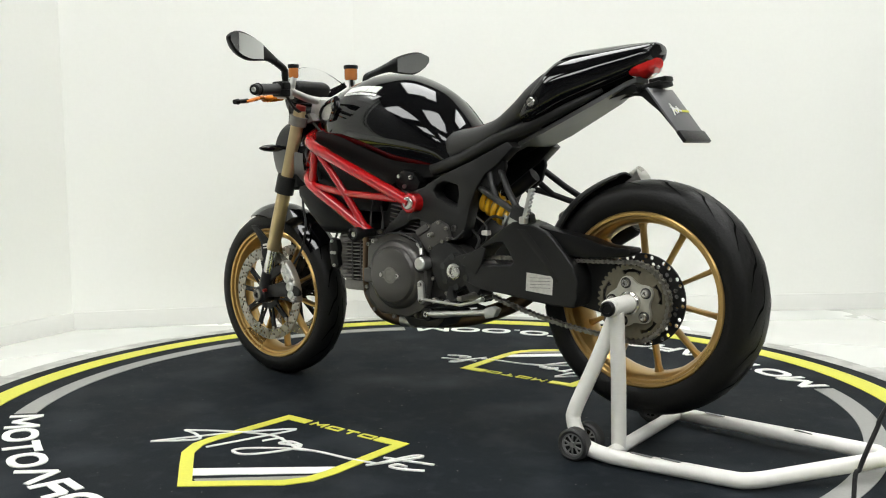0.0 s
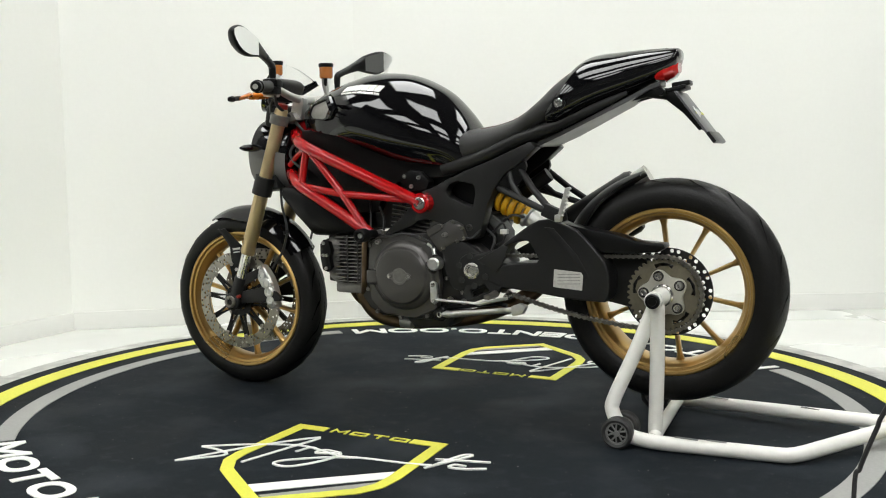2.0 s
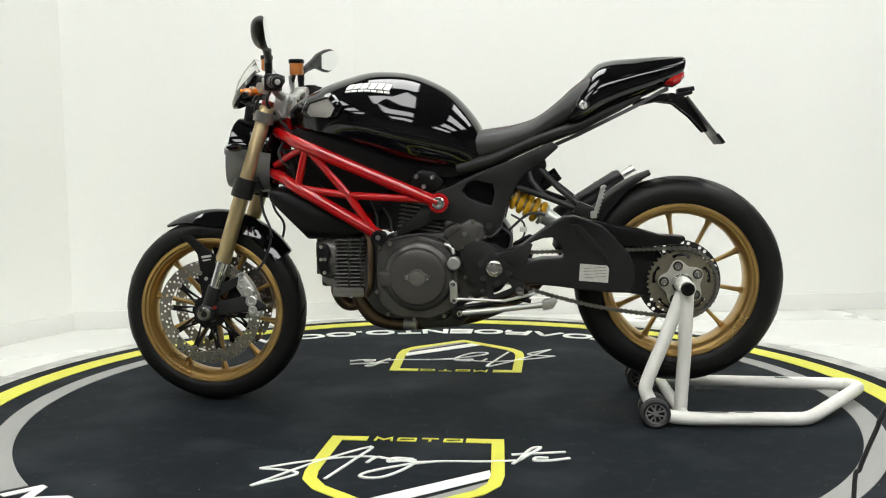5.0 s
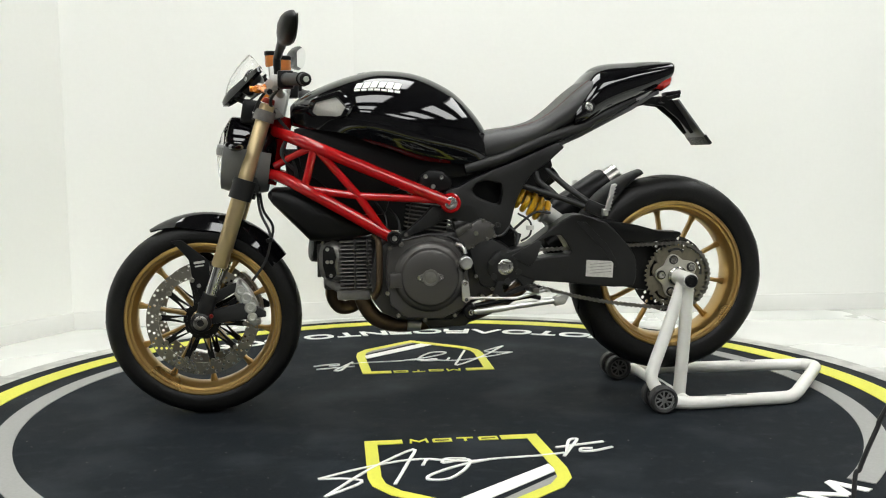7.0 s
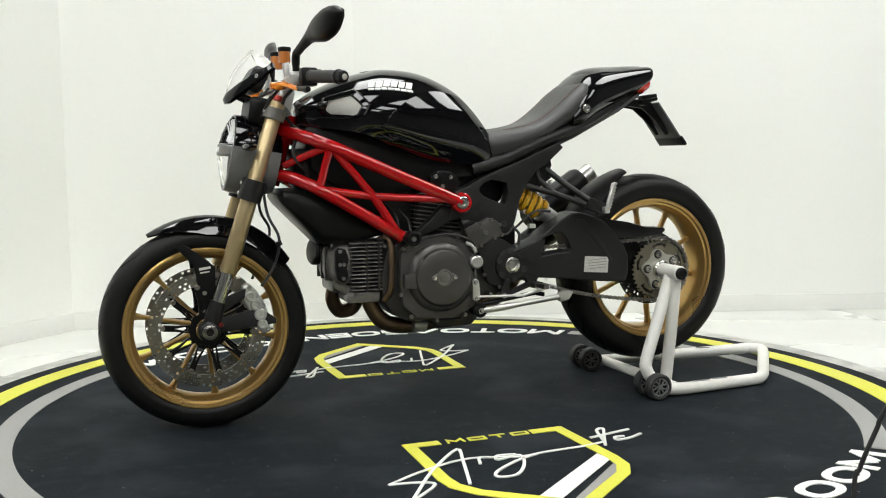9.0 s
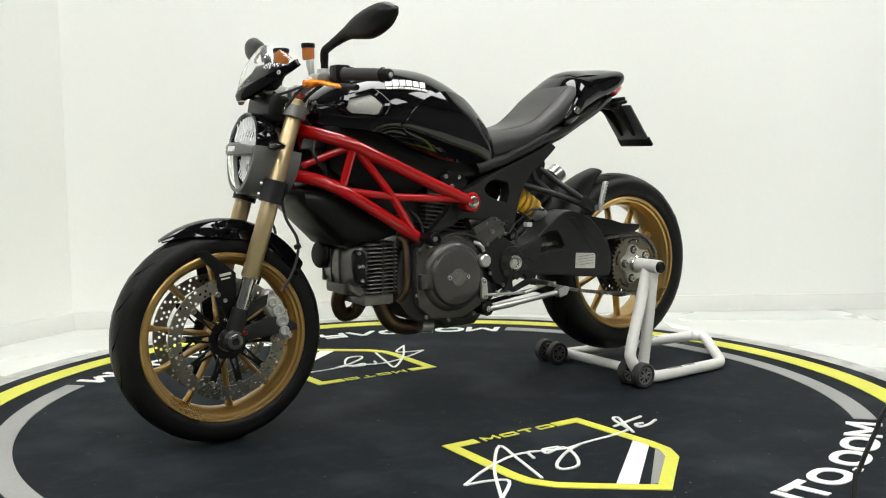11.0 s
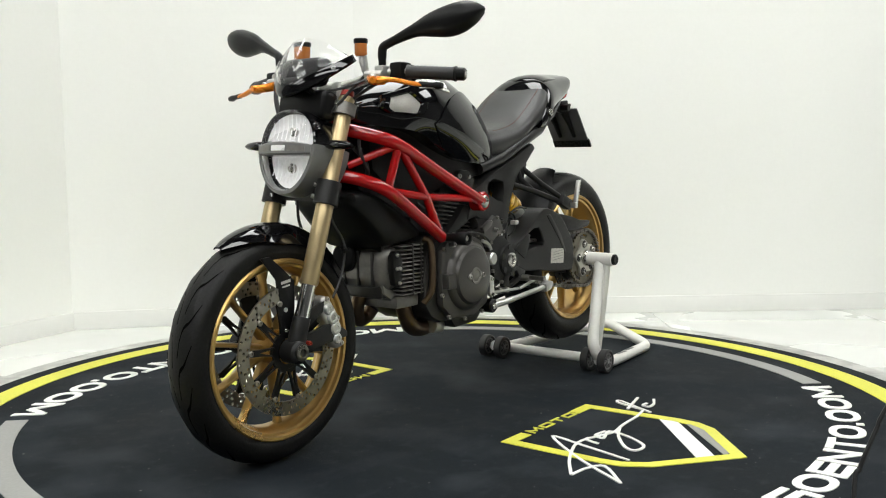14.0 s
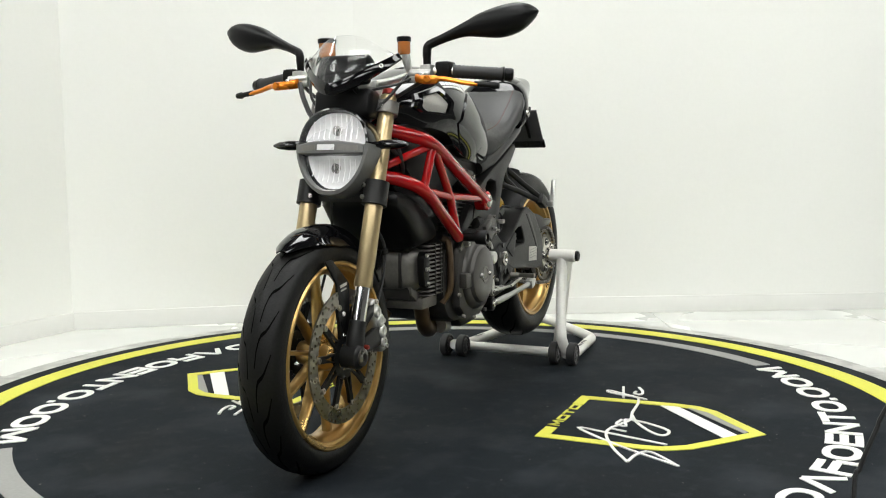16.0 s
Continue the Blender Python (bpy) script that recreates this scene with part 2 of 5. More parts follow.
bm = bmesh.new()
block(bm, (9.6, 10.3, 0.1), pose(0, -3.05, HIGH + 0.05), 0)
tagged(part("ceiling", bm, "ceiling"), "plain dark grey ceiling", "ceiling", kind="structure")
for i in range(3):
    for j in range(4):
        lamp = thing("ceiling_light", "square lit ceiling panel in a white frame", "ceiling light", "ceiling panels")
        lamp.location = (-2.4 + 2.4 * i, -6.1 + 2.2 * j, HIGH)
        bm = bmesh.new()
        block(bm, (1.18, 1.18, 0.02), pose(0, 0, -0.022), 0)
        part("diffuser", bm, "panel", lamp)
        bm = bmesh.new()
        for k in range(4):
            block(bm, (1.24, 0.03, 0.03), pose(0, 0, 0, 0, 0, 90 * k) @ pose(0, 0.605, -0.015), 0)
        part("frame", bm, "base", lamp)

floor = tagged(new("floor"), "white polished porcelain tile floor", "floor", kind="structure")
bm = bmesh.new()
block(bm, (9.6, 10.3, 0.1), pose(0, -3.05, -0.06), 0)
part("joint", bm, "joint", floor)
bm = bmesh.new()
block(bm, (0.998, 0.998, 0.008), Matrix(), 0.0008, 1)
tile = part("tile", bm, "tile", floor)
TILES = [(-4.95 + i, -8.57 + j) for i in range(11) for j in range(11)]
tile.location = (TILES[10][0] + 0.5, TILES[10][1] + 0.5, -0.010)
bm = bmesh.new()
block(bm, (0.998, 0.998, 0.008), Matrix(), 0.0008, 1)
dark_tile = part("dark_tile", bm, "dark_tile", floor, "dark grey floor tile")
dark_tile.location = (TILES[1][0] + 0.5, TILES[1][1] + 0.5, -0.010)
for x, y in [TILES[0]] + TILES[2:10] + TILES[11:]:
    dark = y < -2.1
    o = new("dark_tile" if dark else "tile", (dark_tile if dark else tile).data)
    o.parent = floor
    o.location = (x + 0.5, y + 0.5, -0.010)

bm = bmesh.new()
SEG = 160
rings = []
for k in range(SEG):
    a = 2 * pi * k / SEG
    rough = [noise.noise((cos(a) * 9, sin(a) * 9, q)) * 0.006 for q in (0, 5)]
    rings.append([(cos(a) * r, sin(a) * r, z) for r, z in ((1.537, -0.008), (1.538, -0.001), (1.56, 0.0), (1.620 + rough[0], -0.003), (1.630 + rough[1], -0.008))])
skin(bm, rings, loop=False, caps=False, closed=True)
tagged(part("floor_edge", bm, "trim"), "worn grey cement ring round the turntable", "edging", kind="structure")

# ---- turntable ----
table = thing("turntable", "round dark rubber turntable with yellow ring and printed emblems", "turntable")


def about(bm):
    bmesh.ops.translate(bm, verts=bm.verts, vec=(OX, OY, 0))
    return bm


bm = bmesh.new()
lathe(bm, [(-0.0095, 1.533), (-0.002, 1.533), (0, 1.531), (0, 0.8), (0, 0.0001)], (0, 0, 0), (0, 0, 1), 160)
part("deck", about(bm), "mat", table)


def arc_band(bm, r0, r1, a0, a1, z1, n=80, z0=-0.001):
    rings = []
    for k in range(n + 1):
        a = radians(a0 + (a1 - a0) * k / n)
        rings.append([(cos(a) * r, sin(a) * r, z) for r, z in ((r0, z0), (r1, z0), (r1, z1), (r0, z1))])
    skin(bm, rings)


bm = bmesh.new()
arc_band(bm, 1.388, 1.468, 0, 359.99, 0.0022, 160)
part("yellow_ring", about(bm), "yellow", table, "bright yellow printed ring")
for a0 in (135.2, -44.2):
    bm = bmesh.new()
    arc_band(bm, 1.239, 1.304, a0, a0 + 88.2, 0.0022)
    part("grey_arc", about(bm), "grey", table, "grey printed arc")


SPAN = radians(88.5) * 1.285


def arc_map(s, h, a0):
    """s metres along the band, h up from its outer line towards the middle; the band swings outwards at both ends."""
    r = 1.240 + 0.068 * abs(2 * s / SPAN - 1) ** 2.2 - h
    a = radians(a0) + s / 1.285
    return (cos(a) * r, sin(a) * r)


STROKES = {
    "zigzag": [((0.08, 0), (0.08, 1)), ((0.08, 1), (0.5, 0.22)), ((0.5, 0.22), (0.92, 1)), ((0.92, 1), (0.92, 0))],
    "slant": [((0.1, 0), (0.1, 1)), ((0.1, 1), (0.9, 0)), ((0.9, 0), (0.9, 1))],
    "wedge": [((0.08, 0), (0.5, 1)), ((0.5, 1), (0.92, 0))],
    "post": [((0.5, 0), (0.5, 1)), ((0.0, 0.9), (1.0, 0.9))],
    "rows": [((0.1, 0), (0.1, 1)), ((0.1, 0.1), (1, 0.1)), ((0.1, 0.5), (1, 0.5)), ((0.1, 0.9), (1, 0.9))],
    "comb": [((0.1, 0), (0.1, 1)), ((0.1, 0.9), (0.9, 0.9)), ((0.1, 0.5), (0.9, 0.5)), ((0.9, 0.0), (0.9, 0.55))],
    "dot": [((0.5, 0.0), (0.5, 0.22))],
}


def glyph(bm, kind, s0, w, a0, H=0.098, z=0.0022):
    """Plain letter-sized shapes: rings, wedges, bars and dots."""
    if kind == "ring":
        n = 28
        rings = []
        for k in range(n):
            a = 2 * pi * k / n
            c, q = cos(a), sin(a)
            sx, sy = math.copysign(abs(c) ** 0.85, c), math.copysign(abs(q) ** 0.85, q)
            o = arc_map(s0 + w / 2 + w / 2 * sx, H / 2 + H / 2 * sy, a0)
            i = arc_map(s0 + w / 2 + (w / 2 - 0.026) * sx, H / 2 + (H / 2 - 0.021) * sy, a0)
            rings.append([(*o, -0.001), (*o, z), (*i, z), (*i, -0.001)])
        skin(bm, rings, closed=True)
        return
    for n, ((u0, h0), (u1, h1)) in enumerate(STROKES[kind]):
        a, b = Vector((u0 * w, h0 * H)), Vector((u1 * w, h1 * H))
        d = (b - a).normalized()
        side_ = Vector((-d.y, d.x)) * 0.0118
        quad = []
        for p, e in ((a, 1), (a.lerp(b, 0.5), 1), (b, 1), (b, -1), (a.lerp(b, 0.5), -1), (a, -1)):
            q = p + side_ * e
            quad.append(arc_map(s0 + min(max(q.x, 0), w), min(max(q.y, 0), H), a0))
        slab(bm, quad, -0.001, z + 0.00012 * n)


WORD = ["zigzag", "ring", "post", "ring", "wedge", "comb", "ring", "rows", "slant", "post", "ring", "dot", "ring", "ring", "zigzag"]
WIDE = {"zigzag": 0.146, "ring": 0.136, "post": 0.112, "wedge": 0.140, "comb": 0.119, "rows": 0.105, "slant": 0.123, "dot": 0.027}
gap = (SPAN - sum(WIDE[k] for k in WORD)) / (len(WORD) - 1)
for a0 in (44.8, 224.8):
    s = 0.0
    for k in WORD:
        bm = bmesh.new()
        glyph(bm, k, s, WIDE[k], a0)
        part("printed_mark", about(bm), "white", table)
        s += WIDE[k] + gap

SHIELD = [(-0.150, -0.422), (-0.236, -0.422), (-0.240, -0.70), (-0.232, -0.755), (-0.195, -0.815), (-0.12, -0.875), (0.002, -0.970),
          (0.105, -0.885), (0.185, -0.82), (0.216, -0.765), (0.222, -0.70), (0.209, -0.422), (0.122, -0.422)]
SCRIPT = [
    catmull([(-0.375, -0.692), (-0.27, -0.628), (-0.14, -0.578), (-0.05, -0.595), (0.007, -0.612), (0.09, -0.600), (0.2, -0.593), (0.262, -0.580)], 4),
    catmull([(-0.375, -0.692), (-0.31, -0.70), (-0.272, -0.73), (-0.36, -0.817)], 4),
    catmull([(-0.355, -0.81), (-0.25, -0.64), (-0.128, -0.495), (-0.15, -0.60), (-0.194, -0.757)], 4),
    catmull([(-0.115, -0.628), (-0.098, -0.582), (-0.07, -0.59)], 4),
    catmull([(0.0, -0.59), (-0.05, -0.585), (-0.06, -0.615), (0.005, -0.60), (-0.01, -0.665), (-0.06, -0.735), (-0.11, -0.735), (-0.10, -0.70), (-0.02, -0.64), (0.06, -0.605)], 4),
    catmull([(0.255, -0.608), (0.29, -0.54), (0.325, -0.472), (0.30, -0.48), (0.268, -0.58)], 4),
    [(0.250, -0.535), (0.390, -0.502)],
    catmull([(0.345, -0.555), (0.315, -0.555), (0.310, -0.578), (0.350, -0.575), (0.40, -0.552)], 4),
]
for sgn in (1, -1):
    def flip(pts):
        return [(OX - sgn * u, OY - sgn * v) for u, v in pts]
    bm = bmesh.new()
    ribbon(bm, flip(SHIELD), 0.034, -0.001, 0.0022)
    emblem = part("emblem", bm, "yellow", table, "yellow outlined shield emblem")
    for pts, mt in (([(0.200, -0.662), (0.208, -0.715), (-0.036, -0.922), (-0.078, -0.890)], "white"), ([(0.204, -0.742), (0.200, -0.792), (0.012, -0.944), (-0.010, -0.935)], "grey")):
        bm = bmesh.new()
        slab(bm, flip(pts), -0.001, 0.0018)
        part("stripe", bm, mt, emblem)
    for k in range(4):
        u = -0.128 + k * 0.064
        bm = bmesh.new()
        if k % 2:
            ribbon(bm, flip([(u, -0.412), (u + 0.046, -0.412), (u + 0.046, -0.434), (u, -0.434), (u, -0.412)]), 0.007, -0.001, 0.0022)
        elif k:
            ribbon(bm, flip([(u, -0.411), (u + 0.046, -0.411)]), 0.007, -0.001, 0.0022)
            ribbon(bm, flip([(u + 0.023, -0.411), (u + 0.023, -0.438)]), 0.007, -0.001, 0.0021)
        else:
            ribbon(bm, flip([(u, -0.438), (u + 0.003, -0.409), (u + 0.023, -0.428), (u + 0.043, -0.409), (u + 0.046, -0.438)]), 0.0065, -0.001, 0.0022)
        part("printed_mark", bm, "yellow", emblem)
    for i, stroke in enumerate(SCRIPT):
        bm = bmesh.new()
        ribbon(bm, flip(stroke), 0.0082, -0.001, 0.0026 + 0.00015 * i)
        part("flourish", bm, "white", emblem)

# ---- motorcycle ----
bike = thing("motorcycle", "black naked motorcycle with red trellis frame and gold wheels", "motorcycle")
FRONT, REAR = (1.451, 0.0, 0.293), (0.0, 0.0, 0.398)


def drilled_disc(bm, center, y, r0, r1, rows, count, thick, hole=0.36, skip=0):
    """A flat ring with rows of drilled holes that go through."""
    cx, cz = center[0], center[2]
    dr = (r1 - r0) / rows
    oct8 = [(-1, -1), (0, -1), (1, -1), (1, 0), (1, 1), (0, 1), (-1, 1), (-1, 0)]

    def at(u, r, yy):
        a = 2 * pi * u / count
        return bm.verts.new((cx + r * cos(a), yy, cz + r * sin(a)))
    for i in range(rows):
        rc = r0 + dr * (i + 0.5)
        for k in range(count):
            ctr = k + 0.5 + (i % 2) * 0.5
            solid = (k + i) % 3 == 2
            faces = []
            for yy in (y - thick / 2, y + thick / 2):
                outer = [at(ctr + 0.5 * a, rc + dr / 2 * b, yy) for a, b in oct8]
                if solid:
                    bm.faces.new(outer)
                    continue
                w = hole * dr / (2 * pi * rc / count)
                inner = [at(ctr + w * a / math.hypot(a, b), rc + hole * dr * b / math.hypot(a, b), yy) for a, b in oct8]
                for q in range(8):
                    bm.faces.new((outer[q], outer[(q + 1) % 8], inner[(q + 1) % 8], inner[q]))
                faces.append(inner)
            if len(faces) == 2:
                for q in range(8):
                    bm.faces.new((faces[0][q], faces[0][(q + 1) % 8], faces[1][(q + 1) % 8], faces[1][q]))
    for r in (r0, r1):
        skin(bm, [[(cx + r * cos(2 * pi * k / 96), yy, cz + r * sin(2 * pi * k / 96)) for yy in (y - thick / 2, y + thick / 2)] for k in range(96)], loop=False, caps=False, closed=True)


def wheel(center, R, half, rim_half, spokes, phase, hub_r, hub_half, dish):
    w = thing_part("wheel", center, hub_r, hub_half)
    # tyre: rounded crown, shoulders and a raised bead
    prof = []
    for k in range(25):
        a = -pi / 2 + pi * k / 24
        prof.append((half * sin(a), 0.232 + (R - 0.232) * (0.30 + 0.70 * cos(a) ** 0.72)))
    prof = [(-rim_half + 0.012, 0.222), (-rim_half * 1.06, 0.236)] + prof + [(rim_half * 1.06, 0.236), (rim_half - 0.012, 0.222)]
    bm = bmesh.new()
    lathe(bm, prof, center, seg=96, caps=False)
    tyre = part("tyre", bm, "tyre", w, "worn black road tyre", 60)
    # tread grooves: near-black strips laid on the rubber, painting the shade inside them
    for side in (-1, 1):
        for k in range(18):
            a0 = 2 * pi * (k + 0.25 * (side > 0)) / 18
            bm = bmesh.new()
            rings = []
            for q in range(9):
                u = q / 8
                ang = a0 + 0.46 * u ** 0.8 + 0.05 * sin(2 * pi * u)
                y = side * half * (0.16 + 0.62 * u ** 1.4)
                cc = max(0.0, 1 - (y / half) ** 2) ** 0.5
                r = 0.232 + (R - 0.232) * (0.30 + 0.70 * cc ** 0.72) + 0.0008
                wd = 0.0046 * sin(pi * min(1, max(0.05, u * 0.9 + 0.08)))
                rings.append([(center[0] + r * cos(ang + e * wd / r), y + e2, center[2] + r * sin(ang + e * wd / r)) for e, e2 in ((-1, 0.0012), (1, -0.0012))])
            skin(bm, rings, loop=False, caps=False)
            part("groove", bm, M["groove"], tyre)
    # rim
    bm = bmesh.new()
    rh = rim_half
    lathe(bm, [(-rh, 0.232), (-rh - 0.004, 0.228), (-rh - 0.003, 0.221), (-rh + 0.006, 0.2185), (-rh + 0.008, 0.212), (-rh + 0.018, 0.209), (-rh + 0.022, 0.205), (-rh * 0.35, 0.199), (rh * 0.35, 0.199), (rh - 0.022, 0.205), (rh - 0.018, 0.209),
               (rh - 0.008, 0.212), (rh - 0.006, 0.2185), (rh + 0.003, 0.221), (rh + 0.004, 0.228), (rh, 0.232), (rh - 0.012, 0.226), (rh * 0.3, 0.214), (-rh * 0.3, 0.214), (-rh + 0.012, 0.226)], center, seg=96, close=True)
    rim = part("rim", bm, "gold", w, "gold painted alloy rim", 30)
    for k in range(spokes):
        a = 2 * pi * k / spokes + phase
        bm = bmesh.new()
        rings = []
        for u in (0, 0.15, 0.5, 0.85, 1.0):
            r = hub_r * 0.8 + (0.206 - hub_r * 0.8) * u
            wd = 0.0074 - 0.0020 * sin(pi * u) + (0.005 if u == 1 else 0)
            th = 0.020 - 0.009 * u
            y0 = dish * (1 - u) ** 1.5
            c, s = cos(a), sin(a)
            rings.append([(center[0] + r * c - s * e * wd, y0 + f * th, center[2] + r * s + c * e * wd) for e, f in ((-1, -0.6), (-0.5, -1), (0.5, -1), (1, -0.6), (1, 0.6), (0.5, 1), (-0.5, 1), (-1, 0.6))])
        skin(bm, rings)
        part("spoke", bm, "gold", rim)
    return w


def thing_part(name, center, r, half):
    """The hub carries the rest of the wheel."""
    bm = bmesh.new()
    lathe(bm, [(-half, r * 0.5), (-half, r * 0.72), (-half * 0.7, r * 0.8), (-half * 0.4, r), (half * 0.4, r), (half * 0.7, r * 0.8), (half, r * 0.72), (half, r * 0.5)], center, seg=40)
    return part(name, bm, "gold", bike, "gold spoked alloy wheel with tyre")


# near-black colour standing for the shade down in the tread
M["groove"] = material("painted tread shade", (0.0015, 0.0015, 0.0015), 0.9, spec=0.05)
front_wheel = wheel(FRONT, 0.2925, 0.0540, 0.050, 10, 0.21, 0.040, 0.055, 0.0)
rear_wheel = wheel(REAR, 0.312, 0.0765, 0.068, 10, 0.18, 0.055, 0.060, 0.01)

# front brake discs with their carriers
for y in (-0.067, 0.067):
    bm = bmesh.new()
    drilled_disc(bm, FRONT, y, 0.128, 0.164, 3, 54, 0.005)
    disc = part("brake_disc", bm, "disc", front_wheel, "drilled steel brake disc", 30)
    bm = bmesh.new()
    lathe(bm, [(-0.003, 0.052), (0.003, 0.052), (0.003, 0.034), (-0.003, 0.034)], (FRONT[0], y, FRONT[2]), seg=40, close=True)
    part("carrier", bm, "plastic", disc, "black disc carrier")
    for k in range(10):
        a = 2 * pi * k / 10 + 0.1
        c, s = cos(a), sin(a)
        bm = bmesh.new()
        plate(bm, [(FRONT[0] + r * cos(a + q), FRONT[2] + r * sin(a + q)) for r, q in ((0.046, -0.26), (0.09, -0.09), (0.122, -0.07), (0.130, 0.0), (0.122, 0.07), (0.09, 0.09), (0.046, 0.26))], y - 0.004, y + 0.004,
              holes=[[(FRONT[0] + r * cos(a + q), FRONT[2] + r * sin(a + q)) for r, q in ((0.056, -0.13), (0.095, 0.0), (0.056, 0.13))]])
        part("carrier_arm", bm, "plastic", disc)
    for k in range(10):
        a = 2 * pi * k / 10 + 0.1
        bolt(disc, (FRONT[0] + 0.125 * cos(a), y + math.copysign(0.006, y), FRONT[2] + 0.125 * sin(a)), 0.0075, (0, math.copysign(1, y), 0), 0.004, "disc", "bobbin")

# fork legs
AX = Vector((1.243, 0, 0.924))
AXD = (Vector((1.428, 0, 0.355)) - AX).normalized()


def on_fork(z, y):
    p = AX + AXD * ((z - AX.z) / AXD.z)
    return Vector((p.x, y, z))


for y in (-0.108, 0.108):
    s = math.copysign(1, y)
    bm = bmesh.new()
    tube(bm, [on_fork(z, y) for z in (0.93, 0.925, 0.70, 0.69, 0.505, 0.50, 0.462, 0.455)], [0.019, 0.0222, 0.0222, 0.0238, 0.0242, 0.0225, 0.0248, 0.022], 24)
    leg = part("fork_leg", bm, "fork", bike, "gold anodised upside-down fork leg")
    bm = bmesh.new()
    tube(bm, [on_fork(0.46, y), on_fork(0.352, y)], 0.0195, 20)
    part("slider", bm, "chrome", leg, "polished steel slider")
    bm = bmesh.new()
    tube(bm, [on_fork(0.932, y), on_fork(0.946, y), on_fork(0.948, y)], [0.019, 0.017, 0.006], 16)
    part("fork_cap", bm, "red_cap", leg, "red fork cap")
    bm = bmesh.new()
    tube(bm, [on_fork(0.375, y), on_fork(0.33, y) + Vector((0.002, 0, 0)), Vector((1.445, y, 0.30)), Vector((1.451, y, 0.272))], [0.023, 0.024, 0.024, 0.02], 16)
    lathe(bm, [(-0.024, 0.03), (0.02, 0.03), (0.026, 0.025), (0.028, 0.016)], (1.451, y, 0.293), (0, s, 0), 24)
    plate(bm, [(1.43, 0.325), (1.31, 0.352), (1.262, 0.318), (1.262, 0.303), (1.43, 0.285)], y - 0.008, y + 0.008, bevel=0.004)
    plate(bm, [(1.425, 0.37), (1.405, 0.385), (1.345, 0.41), (1.35, 0.38), (1.425, 0.335)], y - 0.007, y + 0.007, bevel=0.003)
    part("fork_foot", bm, "matt", leg, "black fork foot")
    bm = bmesh.new()
    lathe(bm, [(0.0, 0.021), (0.032, 0.021), (0.034, 0.018), (0.034, 0.011), (0.02, 0.010), (0.02, 0)], (1.451, y, 0.293), (0, s, 0), 20)
    part("axle_nut", bm, "chain", leg)
    bolt(leg, (1.42, y + s * 0.026, 0.312), 0.006, (0, s, 0), 0.01, "red_cap")
    # caliper, four lobes along the disc's rear edge
    bm = bmesh.new()

    def polar(r, a):
        return (FRONT[0] + r * cos(radians(a)), FRONT[2] + r * sin(radians(a)))
    edge = [polar(0.172, a) for a in (132, 140, 150, 160, 170, 180)] + [polar(0.176, 184), polar(0.150, 187), polar(0.132, 180)] + [polar(0.124, a) for a in (170, 160, 150, 142)] + [polar(0.134, 133), polar(0.155, 128)]
    plate(bm, edge, y * 0.88 - 0.019, y * 0.88 + 0.019, bevel=0.008, seg=3)
    for ang, rad in ((142, 0.015), (153, 0.018), (165, 0.018), (176, 0.015)):
        c = Vector((polar(0.149, ang)[0], y * 0.88 + s * 0.014, polar(0.149, ang)[1]))
        lathe(bm, [(0, rad), (0.008, rad), (0.012, rad * 0.8), (0.012, rad * 0.45), (0.009, rad * 0.4)], c, (0, s, 0), 18)
    cal = part("caliper", bm, "alu", bike, "silver radial brake caliper")
    for ang in (134, 157, 181):
        bolt(cal, (FRONT[0] + 0.165 * cos(radians(ang)), y * 0.88 + s * 0.022, FRONT[2] + 0.165 * sin(radians(ang))), 0.007, (0, s, 0), 0.006)

# clamps and headstock
bm = bmesh.new()
for y in (-0.108, 0.108):
    tube(bm, [on_fork(0.912, y), on_fork(0.882, y)], 0.0310, 24)
plate(bm, [(1.262, 0.912), (1.216, 0.922), (1.196, 0.895), (1.24, 0.884)], -0.09, 0.09, bevel=0.006)
top_clamp = part("top_clamp", bm, "fin", bike, "grey cast top fork clamp")
for y in (-0.108, 0.108):
    bolt(top_clamp, on_fork(0.898, y) + Vector((0.031, 0, 0.008)), 0.0075, (1, 0, 0.3), 0.008)
bm = bmesh.new()
for y in (-0.108, 0.108):
    tube(bm, [on_fork(0.712, y), on_fork(0.654, y)], 0.0335, 24)
plate(bm, [(1.335, 0.705), (1.28, 0.72), (1.27, 0.675), (1.33, 0.66)], -0.1, 0.1, bevel=0.008)
clamp = part("lower_clamp", bm, "matt", bike, "black lower fork clamp")
for y in (-0.108, 0.108):
    for z in (0.697, 0.668):
        bolt(clamp, on_fork(z, y) + Vector((0.03, -math.copysign(0.022, y), 0.01)), 0.006, (1, -math.copysign(0.4, y), 0.3), 0.008)
bm = bmesh.new()
tube(bm, [(1.205, 0, 0.90), (1.262, 0, 0.70)], 0.036, 20)
part("headstock", bm, "red", bike)

# trellis frame, both sides
FT = {"u0": (1.222, 0.055, 0.852), "u1": (1.170, 0.13, 0.832), "a": (1.108, 0.172, 0.806), "bolt": (0.715, 0.166, 0.638),
      "l0": (1.245, 0.055, 0.728), "l1": (1.20, 0.115, 0.715), "b": (1.140, 0.158, 0.684), "c": (0.893, 0.152, 0.540), "x": (0.983, 0.166, 0.661), "m": (1.225, 0.09, 0.752)}


def side(p, s):
    return (p[0], p[1] * s, p[2])


